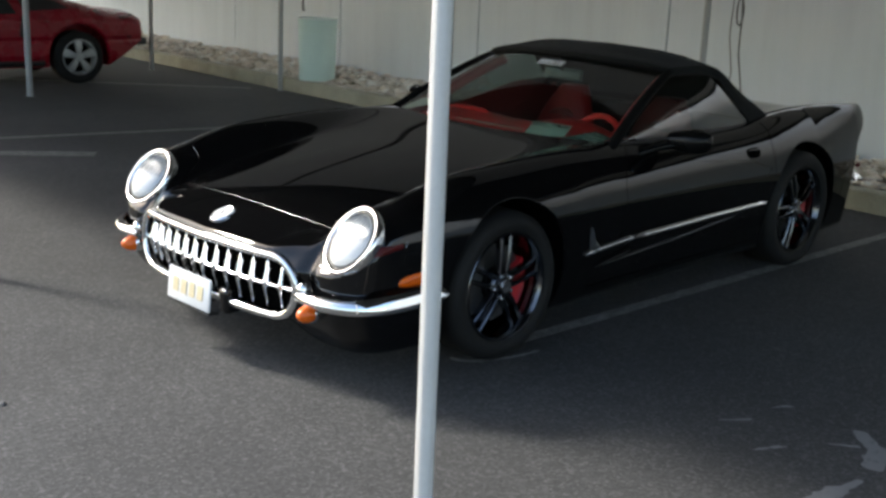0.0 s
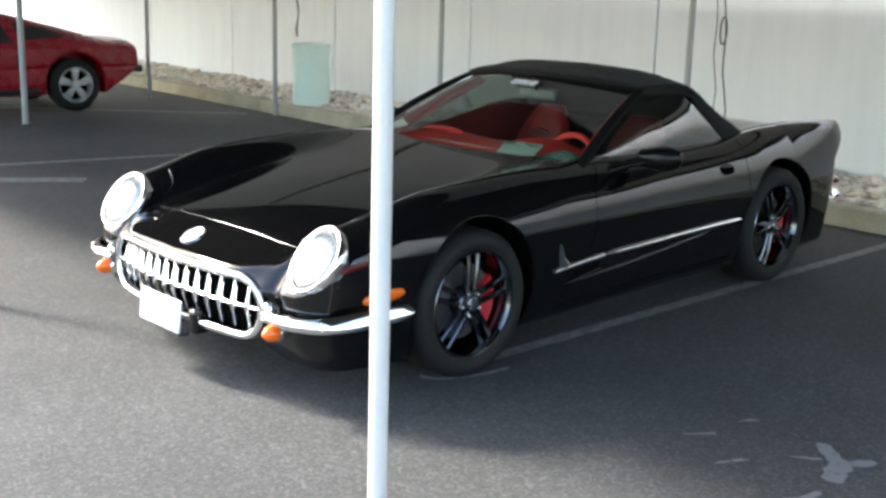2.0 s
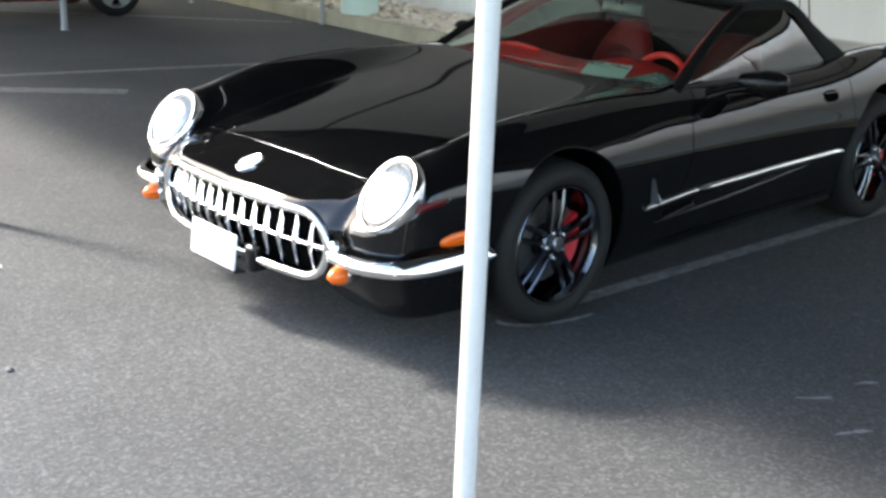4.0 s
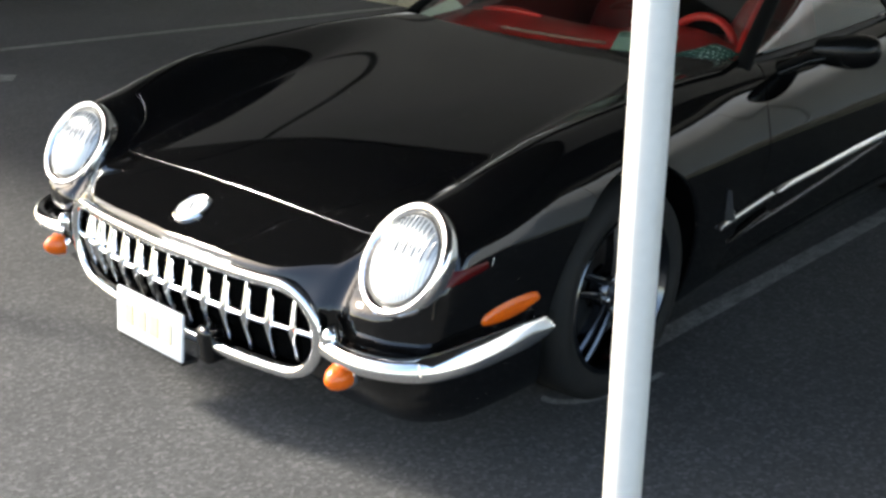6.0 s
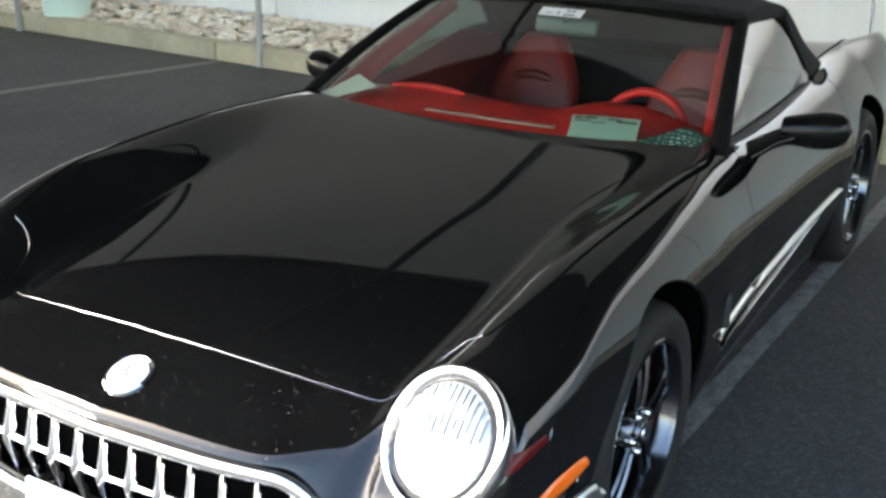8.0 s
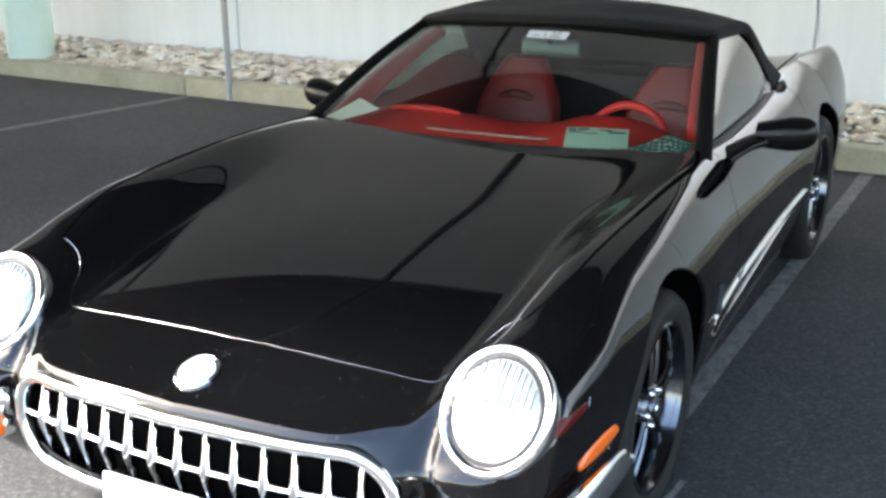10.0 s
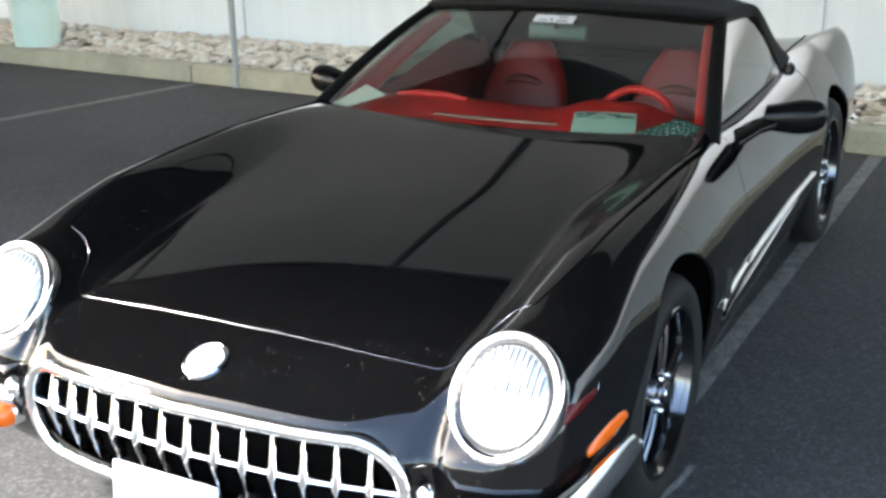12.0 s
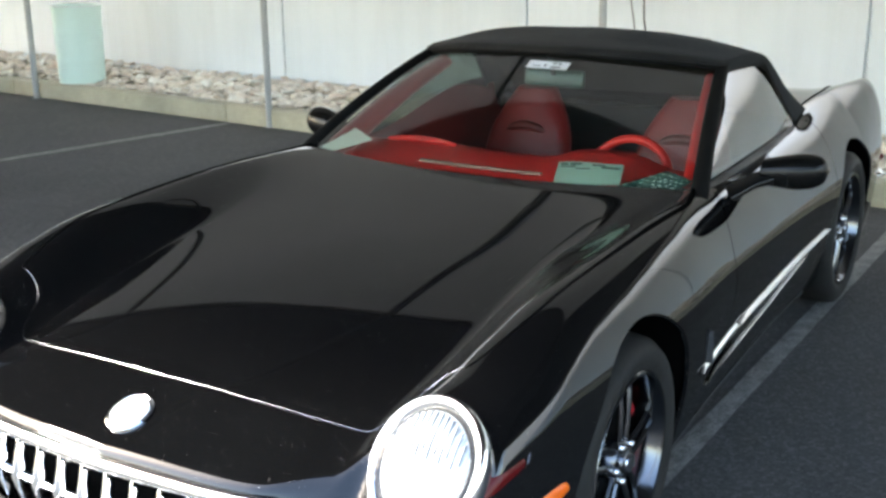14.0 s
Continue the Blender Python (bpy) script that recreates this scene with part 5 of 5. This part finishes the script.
# door mirrors
for s in (1, -1):
    bm = bmesh.new()
    rows = []
    for i in range(15):
        t = i / 14
        x = 0.855 + 0.20 * t
        k = math.sqrt(max(0.0, 1 - abs(2 * t - 1) ** 3.2)) if t > 0.5 else 0.72 + 0.28 * (t / 0.5)
        cy, cz = 1.19 + 0.05 * t, 0.846 + 0.012 * t
        row = []
        for q in range(20):
            a = 2 * math.pi * q / 20
            dy = math.cos(a)
            row.append((s * x, cy - 0.01 + k * (0.062 * dy if dy < 0 else 0.048 * dy), cz + k * 0.060 * math.copysign(abs(math.sin(a)) ** 0.8, math.sin(a))))
        rows.append(row + [row[0]])
    vs = sheet(bm, rows)
    bmesh.ops.remove_doubles(bm, verts=bm.verts, dist=1e-4)
    bmesh.ops.holes_fill(bm, edges=bm.edges)
    mir = part("door_mirror", bm, M_MIRRORCAP, car, "black door mirror on a curved arm", smooth=True)
    bm = bmesh.new()
    tube(bm, [(s * 0.77, 0.98, 0.785), (s * 0.795, 1.03, 0.80), (s * 0.83, 1.11, 0.82), (s * 0.875, 1.18, 0.832)], [0.036, 0.034, 0.031, 0.036], 16, squash=(1.25, 0.7))
    part("mirror_arm", bm, M_MIRRORCAP, mir, smooth=True)
    bm = bmesh.new()
    ellipsoid(bm, 0.022, 0.062, 0.034, Matrix.Translation((s * 0.774, 0.965, 0.775)) @ Matrix.Rotation(radians(28), 4, "X"))
    part("mirror_base", bm, M_MIRRORCAP, mir, smooth=True)
    bm = bmesh.new()
    rows = [[(s * (0.885 + 0.13 * i / 8), 1.238 + 0.010 * i / 8, 0.815 + 0.07 * j / 4) for i in range(9)] for j in range(5)]
    sheet(bm, rows)
    part("mirror_glass", bm, M_CHROME, mir)

# cabin
bm = bmesh.new()
rows = []
prof = [(0.715, 0.800), (0.75, 0.822), (0.84, 0.838), (0.96, 0.848), (1.06, 0.845), (1.115, 0.826), (1.135, 0.78), (1.12, 0.72), (1.10, 0.55)]
for i in range(33):
    x = -0.70 + 1.40 * i / 32
    hump = 0.045 * math.exp(-(((x - 0.36) / 0.17) ** 4))
    grip = 0.012 * math.exp(-(((x + 0.36) / 0.22) ** 4))
    rows.append([(x, y + 0.13 * (abs(x) / 0.7) ** 2.2 * (1 if y < 0.9 else 0.5), z - 0.016 * (abs(x) / 0.7) ** 2 + (hump if y > 0.95 else hump * 0.25) * (z > 0.78) + (grip if y > 0.95 else 0)) for y, z in prof])
sheet(bm, rows)
dash = part("dashboard", bm, M_RED, car, "bright red leather dashboard", smooth=True, sharp=60)
# Pale strip puts the highlight on the defroster edge into colour.
bm = bmesh.new()
tube(bm, [(x, 0.80 + 0.13 * x * x, 0.842) for x in (-0.24 + 0.47 * k / 20 for k in range(21))], 0.009, 8, squash=(1.6, 0.6))
part("defroster_strip", bm, M_VENTGLINT, dash, "pale strip standing for the highlight on the defroster edge", smooth=True)
bm = bmesh.new()
tube(bm, [(x, 1.02, 0.868 - 0.4 * (x + 0.37) ** 2) for x in (-0.52 + 0.3 * k / 14 for k in range(15))], [0.006 + 0.008 * math.sin(math.pi * k / 14) for k in range(15)], 10)
part("grab_ledge", bm, M_RED, dash, smooth=True)
bm = bmesh.new()
box(bm, -0.655, 0.655, 0.90, 2.26, 0.395, 0.41)
part("cabin_floor", bm, M_FLOORMAT, car)
bm = bmesh.new()
box(bm, -0.12, 0.12, 1.10, 2.2, 0.41, 0.66, bevel=0.03)
part("centre_console", bm, M_REDDARKSHADE, car, smooth=True)
bm = bmesh.new()
box(bm, -0.64, 0.64, 2.14, 2.22, 0.41, 0.86, bevel=0.03)
part("rear_bulkhead", bm, M_FLOORMAT, car, smooth=True)
for s in (1, -1):
    bm = bmesh.new()
    rows = [[(s * (0.665 - 0.03 * math.sin(math.pi * j / 6) + 0.03 * (z > 0.78)), 0.90 + 1.24 * i / 12, z + (0.12 * (j / 6) ** 3 * float(ease((i - 2) / 8)) if s < 0 else 0)) for j, z in enumerate((0.42, 0.50, 0.58, 0.66, 0.74, 0.80, 0.835))] for i in range(13)]
    sheet(bm, rows)
    # Cabin shade is put into the lining's colour.
    part("door_card", bm, M_LININGSHADE, car, "red door lining with shade in its colour", smooth=True)


def seat(cx):
    bm = bmesh.new()
    box(bm, cx - 0.24, cx + 0.24, 1.30, 1.80, 0.42, 0.60, bevel=0.06, seg=3)
    # Seat colour is darkened for the shade inside the cabin.
    st = part("seat", bm, M_SEATSHADE, car, "red leather bucket seat with shade in its colour", smooth=True)
    bm = bmesh.new()
    rows = []
    for j in range(15):
        t = j / 14
        z = 0.52 + 0.435 * t
        y = 1.74 + 0.14 * t
        w = 0.205 - 0.03 * t if t < 0.5 else 0.19 - 0.105 * ((t - 0.5) / 0.5) ** 1.5
        row = []
        for q in range(24):
            a = 2 * math.pi * q / 24
            ca, sa = math.cos(a), math.sin(a)
            d = 0.075 - 0.02 * t
            bol = 0.03 * (abs(ca) > 0.75) * (1 - t) if sa < 0 else 0
            row.append((cx + w * math.copysign(abs(ca) ** 0.75, ca), y + d * math.copysign(abs(sa) ** 0.8, sa) - bol, z))
        rows.append(row + [row[0]])
    sheet(bm, rows)
    bmesh.ops.remove_doubles(bm, verts=bm.verts, dist=1e-4)
    bmesh.ops.holes_fill(bm, edges=bm.edges)
    part("backrest", bm, M_SEATSHADE, st, smooth=True, sharp=60)
    bm = bmesh.new()
    # Dark arch stands for the shade in the opening below the headrest.
    arch = [(cx + 0.10 * q, 1.772 + 0.010 * q * q, 0.805 - 0.032 * q * q) for q in (-1 + k / 8 for k in range(17))]
    tube(bm, arch, [0.006 + 0.015 * math.sqrt(1 - (k / 8 - 1) ** 2) for k in range(17)], 12)
    part("headrest_slot", bm, M_LININGSHADE, st, smooth=True)


seat(0.36)
seat(-0.325)
SW = Matrix.Translation((0.372, 1.20, 0.752)) @ Matrix.Rotation(radians(68), 4, "X")
bm = bmesh.new()
tube(bm, [SW @ Vector((0.156 * math.cos(a), 0.156 * math.sin(a), 0)) for a in (2 * math.pi * k / 48 for k in range(48))], 0.0155, 12, closed=True)
sw = part("steering_wheel", bm, M_RED, car, "red leather steering wheel", smooth=True)
bm = bmesh.new()
lathe(bm, [(0.0, 0.0), (0.0, 0.055), (-0.03, 0.065), (-0.09, 0.04), (-0.18, 0.04)], "z", 28, SW)
part("wheel_boss", bm, M_REDDARKSHADE, sw, smooth=True)
for a in (15, 165, 235, 305):
    bm = bmesh.new()
    c, q = math.cos(radians(a)), math.sin(radians(a))
    tube(bm, [SW @ Vector((0.05 * c, 0.05 * q, -0.015)), SW @ Vector((0.12 * c, 0.12 * q, -0.012)), SW @ Vector((0.156 * c, 0.156 * q, 0))], [0.02, 0.014, 0.012], 10, squash=(1.3, 0.6))
    part("wheel_spoke", bm, M_REDDARKSHADE, sw, smooth=True)
bm = bmesh.new()
# The mirror's teal reflection is put into its colour.
box(bm, -0.115, 0.115, -0.016, 0.016, -0.032, 0.032, bevel=0.012, seg=3)
bmesh.ops.transform(bm, matrix=Matrix.Translation((0.0, 1.37, 1.075)) @ Matrix.Rotation(radians(-8), 4, "X") @ Matrix.Rotation(radians(10), 4, "Z"), verts=bm.verts)
rvm = part("rear_view_mirror", bm, M_TEALREFLECT, car, smooth=True)
bm = bmesh.new()
tube(bm, [(0, 1.36, 1.09), (0, 1.335, 1.13), (0, 1.32, 1.16)], 0.009, 8)
part("mirror_stalk", bm, M_BLACKTRIM, rvm, smooth=True)

# sticker at the head of the screen
def on_screen(px, v, lift):
    a = screen(px, v)
    du = (screen(px + 0.05, v) - screen(px - 0.05, v)).normalized()
    dv = (screen(px, v + 0.03) - screen(px, v - 0.03)).normalized()
    n = du.cross(dv).normalized()
    return Matrix(((du.x, dv.x, n.x, a.x + n.x * lift), (du.y, dv.y, n.y, a.y + n.y * lift), (du.z, dv.z, n.z, a.z + n.z * lift), (0, 0, 0, 1)))


sm = on_screen(0.10, 0.872, 0.002)
bm = bmesh.new()
box(bm, -0.078, 0.078, -0.025, 0.025, 0.0, 0.0012, m=sm)
stick = part("screen_sticker", bm, M_WHITE, car, "white numbered sticker on the windscreen")
for x0, x1, y0, y1 in ((-0.012, -0.006, -0.013, 0.001), (0.016, 0.030, 0.006, 0.015), (0.036, 0.048, 0.006, 0.015), (0.012, 0.052, -0.016, -0.009), (-0.055, -0.025, -0.012, -0.009)):
    bm = bmesh.new()
    box(bm, x0, x1, y0, y1, 0.0012, 0.0018, m=sm)
    part("sticker_bar", bm, M_INK, stick)


# ---- papers lying in the car ----
def glass_paper(name, label, corners, depth, material, bars=(), ink=None):
    """A sheet propped behind the windscreen; corners are (across, up) on the glass, from the lower left round, bars parts of its width and height."""
    def at(a, b, lift=0.0):
        q = [c * w for c, w in zip(map(Vector, corners), ((1 - a) * (1 - b), a * (1 - b), a * b, (1 - a) * b))]
        e = q[0] + q[1] + q[2] + q[3]
        return screen(e.x, e.y) + Vector((0, 0.62, -0.78)) * (depth * (0.5 + b) - lift + 0.003 * math.sin(5 * a + 3 * b))
    t = thing(name, label, "paper", m=CAR_POSE)
    bm = bmesh.new()
    sheet(bm, [[at(i / 8, j / 6) for i in range(9)] for j in range(7)])
    bmesh.ops.solidify(bm, geom=list(bm.faces), thickness=0.001)
    part("sheet", bm, material, t, smooth=True)
    for a0, a1, b0, b1 in bars:
        bm = bmesh.new()
        sheet(bm, [[at(a0 + (a1 - a0) * i / 3, b0 + (b1 - b0) * j, 0.0025) for i in range(4)] for j in (0, 1)])
        part("print_bar", bm, ink or M_INK, t)
    return t


glass_paper("paper_card", "pale green printed card leaning behind the windscreen", ((0.43, 0.01), (0.705, 0.045), (0.69, 0.195), (0.41, 0.17)), 0.012, M_PAPER,
            [(0.05, 0.17, 0.84, 0.92), (0.20, 0.38, 0.84, 0.92), (0.05, 0.30, 0.74, 0.79), (0.55, 0.75, 0.82, 0.88), (0.68, 0.96, 0.72, 0.80), (0.30, 0.52, 0.66, 0.70)])
glass_paper("paper_sheet", "pale green-white paper tucked at the windscreen's corner", ((-0.975, 0.01), (-0.80, 0.04), (-0.63, 0.17), (-0.83, 0.235)), 0.008, M_CARD)
leaf_rnd = random.Random(9)
leaf_bars = []
for i in range(7):
    for j in range(6):
        x0, y0 = 0.03 + 0.135 * i + leaf_rnd.uniform(0, 0.04), 0.04 + 0.155 * j + leaf_rnd.uniform(0, 0.05)
        leaf_bars.append((x0, x0 + leaf_rnd.uniform(0.03, 0.09), y0, y0 + leaf_rnd.uniform(0.02, 0.07)))
glass_paper("folded_leaflet", "dark green leaflet with pale printed blocks on the dashboard", ((0.66, 0.015), (0.90, 0.01), (0.985, 0.12), (0.87, 0.165)), 0.004, M_LEAF, leaf_bars, M_PAPER)


# ---- red coupe parked further along ----
def coupe_top(ax, y):
    mid = C_TOP(y)
    return mid - 0.10 * ax**2 - 0.55 * np.clip(ax - 0.45, 0, 1) ** 2 * np.clip((mid - 0.75) / 0.2, 0, 1)


def coupe_hull(x, y, z):
    ax = np.sqrt(x * x + 1e-6)
    lean = np.clip(z - 0.74, 0, 1) * 0.62
    f = smax((z - coupe_top(ax, y)) * 0.9, (ax - C_SIDE(y) + lean + 0.10 * np.clip(0.34 - z, 0, 1) * 2 + 0.014 * np.exp(-(((z - 0.52) / 0.02) ** 2))) * 0.92, 0.05)
    f = smax(f, -0.95 + 0.25 * ax**2 + 0.25 * np.abs(z - 0.45) - y, 0.06)
    f = smax(f, y - (3.24 - 0.10 * ax**2 - 1.5 * np.clip(0.50 - z, 0, 1) - 0.12 * np.clip(z - 0.6, 0, 1)), 0.04)
    f = smax(f, 0.20 - z, 0.03)
    for wy in (0.0, 2.34):
        f = smax(f, -np.maximum(np.hypot(y - wy, z - 0.325) - 0.372, 0.5 - ax), 0.02)
    return f


C_TOP = spline((-0.95, 0.46), (-0.6, 0.60), (-0.1, 0.72), (0.40, 0.78), (0.62, 0.88), (1.0, 1.115), (1.25, 1.185), (1.5, 1.18), (1.9, 1.10), (2.4, 0.975), (2.9, 0.86), (3.15, 0.84), (3.3, 0.80))
C_SIDE = spline((-0.95, 0.62), (-0.7, 0.76), (-0.3, 0.845), (0.2, 0.86), (1.2, 0.85), (1.9, 0.865), (2.4, 0.87), (2.9, 0.84), (3.2, 0.79), (3.4, 0.74))

coupe_m = Matrix.Translation((-8.83, 2.90, 0)) @ Matrix.Rotation(radians(-3.0), 4, "Z") @ Matrix.Translation((-0.85, -2.34, 0))
coupe = thing("red_coupe", "red low wedge-shaped sports coupe parked by the kerb", "car", m=coupe_m)
P3, N3, F3 = skin(coupe_hull, (-0.99, -1.05, 0.15), (0.99, 3.35, 1.2), 0.026)
shell_part("body", P3, N3, F3.tolist(), M_REDCAR, coupe)


def coupe_flank(y, z):
    return float(C_SIDE(y)) - max(0, z - 0.74) * 0.62


for s in (1, -1):
    # window band, quarter louvres, intake
    for name, corners, mat in (("side_window", ((0.66, 0.82), (1.62, 0.82), (1.50, 1.085), (0.98, 1.065)), M_DARKGLASS),
                               ("quarter_louvre", ((1.70, 0.85), (2.26, 0.88), (2.12, 0.96), (1.66, 1.055)), M_BLACKTRIM),
                               ("door_intake", ((1.62, 0.56), (1.70, 0.56), (1.72, 0.80), (1.66, 0.80)), M_BLACKTRIM)):
        (a, b, c, d) = corners
        rows = []
        for j in range(7):
            v = j / 6
            row = []
            for i in range(11):
                u_ = i / 10
                y = (a[0] * (1 - u_) + b[0] * u_) * (1 - v) + (d[0] * (1 - u_) + c[0] * u_) * v
                z = (a[1] * (1 - u_) + b[1] * u_) * (1 - v) + (d[1] * (1 - u_) + c[1] * u_) * v
                lo, hi = 0.3, 1.0
                for _ in range(24):
                    m_ = (lo + hi) / 2
                    if float(coupe_hull(np.array(m_), np.array(y), np.array(z))) < 0:
                        lo = m_
                    else:
                        hi = m_
                row.append((s * (lo + 0.006), y, z))
            rows.append(row)
        bm = bmesh.new()
        sheet(bm, rows)
        part(name, bm, mat, coupe, smooth=True)
    bm = bmesh.new()
    tube(bm, [(s * (coupe_flank(0.45 + 1.45 * k / 12, 0.3) - 0.015), 0.45 + 1.45 * k / 12, 0.255) for k in range(13)], 0.035, 8)
    part("sill_trim", bm, M_BLACKTRIM, coupe, smooth=True)
    bm = bmesh.new()
    box(bm, s * 0.70 - 0.08, s * 0.70 + 0.08, 3.13, 3.24, 0.44, 0.53, bevel=0.02)
    part("rear_bumper", bm, M_BLACKTRIM, coupe, smooth=True)
    bm = bmesh.new()
    ellipsoid(bm, 0.012, 0.045, 0.02, Matrix.Translation((s * (coupe_flank(2.98, 0.55) - 0.004), 2.98, 0.55)))
    part("side_marker", bm, M_REDLENS, coupe, smooth=True)
    for wy in (0.0, 2.34):
        hub = new("wheel")
        hub.parent = coupe
        hub.matrix_basis = Matrix.Translation((s * 0.835, wy, 0.312)) @ Matrix.Diagonal((s, 1, 1, 1))
        r, rr = 0.312, 0.212
        bm = bmesh.new()
        lathe(bm, [(-0.2, rr), (-0.21, r - 0.03), (-0.17, r), (-0.03, r), (0.005, r - 0.03), (0.012, r - 0.06), (0.002, rr)], "x", 48)
        part("tyre", bm, M_RUBBER, hub, smooth=True)
        bm = bmesh.new()
        lathe(bm, [(-0.02, rr), (0.004, rr), (0.006, rr - 0.01), (-0.012, rr - 0.022), (-0.05, rr - 0.026), (-0.18, rr - 0.026), (-0.18, rr)], "x", 48)
        part("rim", bm, M_SILVER, hub, smooth=True)
        for k in range(5):
            bm = bmesh.new()
            rows = []
            for i in range(6):
                t = i / 5
                q, w = 0.03 + (rr - 0.05) * t, 0.028 + 0.030 * t
                xo = -0.012 + 0.010 * math.sin(math.pi * t)
                rows.append([(xo - 0.03, -w, q), (xo, -w * 0.8, q), (xo + 0.004, 0, q), (xo, w * 0.8, q), (xo - 0.03, w, q)])
            sheet(bm, rows)
            bmesh.ops.transform(bm, matrix=Matrix.Rotation(radians(72 * k), 4, "X"), verts=bm.verts)
            part("spoke", bm, M_SILVER, hub, smooth=True)
        bm = bmesh.new()
        lathe(bm, [(-0.03, 0.06), (0.0, 0.05), (0.006, 0.03), (0.008, 0.0)], "x", 24)
        part("hub_cap", bm, M_SILVER, hub, smooth=True)
        bm = bmesh.new()
        lathe(bm, [(-0.09, 0.0), (-0.09, 0.18)], "x", 32)
        part("brake_disc", bm, M_GAPSHADE, hub)


# ---- stones on the gravel bed ----
def stone_shape(rnd):
    v = []
    for la in (-0.85, 0.0, 0.85):
        for k in range(6):
            a = 2 * math.pi * (k + 0.5 * (la == 0)) / 6
            q = math.cos(la) * rnd.uniform(0.82, 1.16)
            v.append((q * math.cos(a), q * math.sin(a), math.sin(la) * rnd.uniform(0.8, 1.1)))
    v += [(0, 0, -0.95), (0, 0, rnd.uniform(0.85, 1.05))]
    f = []
    for k in range(6):
        n = (k + 1) % 6
        f += [(18, n, k), (k, n, 6 + k), (n, 6 + n, 6 + k), (6 + k, 6 + n, 12 + n), (6 + k, 12 + n, 12 + k), (12 + k, 12 + n, 19)]
    return v, f


rnd = random.Random(12)
shapes = [stone_shape(rnd) for _ in range(14)]
stone_meshes = []
for v, f in shapes:
    me = bpy.data.meshes.new("stone")
    me.from_pydata(v, [], f)
    me.materials.append(M_STONE)
    me.polygons.foreach_set("use_smooth", [True] * len(f))
    stone_meshes.append(me)
allv, allf, count = [], [], 0
bed = bpy.data.objects["gravel_bed"]
for i in range(5200):
    x = rnd.uniform(-18.0, 3.4) if i > 1500 else rnd.uniform(-6.6, 1.8)
    y = KERB_Y + 0.19 + (WALL_Y - KERB_Y - 0.22) * rnd.random()
    sz = rnd.choice((0.026, 0.033, 0.040, 0.048, 0.058))
    t = (y - KERB_Y) / (WALL_Y - KERB_Y)
    z = 0.102 + 0.055 * t + rnd.uniform(0, 0.040)
    m = Matrix.Translation(lot(x, y, z)) @ Euler((rnd.uniform(-0.35, 0.35), rnd.uniform(-0.35, 0.35), rnd.uniform(0, 6.3))).to_matrix().to_4x4() @ Matrix.Diagonal((sz * rnd.uniform(1.0, 1.6), sz, sz * rnd.uniform(0.26, 0.44), 1))
    k = rnd.randrange(14)
    if count < 300 and -4.6 < x < -2.4 and i <= 5200:
        ob = new("stone", stone_meshes[k])
        ob.parent = bed
        ob.matrix_basis = m
        count += 1
    else:
        base = len(allv)
        v, f = shapes[k]
        allv += [tuple(m @ Vector(p)) for p in v]
        allf += [tuple(base + q for q in g) for g in f]
me = bpy.data.meshes.new("loose_stones")
me.from_pydata(allv, [], allf)
me.materials.append(M_STONE)
me.polygons.foreach_set("use_smooth", [True] * len(allf))
ob = new("loose_stones", me)
tagged(ob, "loose pale tan and white landscaping stones", "stones", kind="stuff")
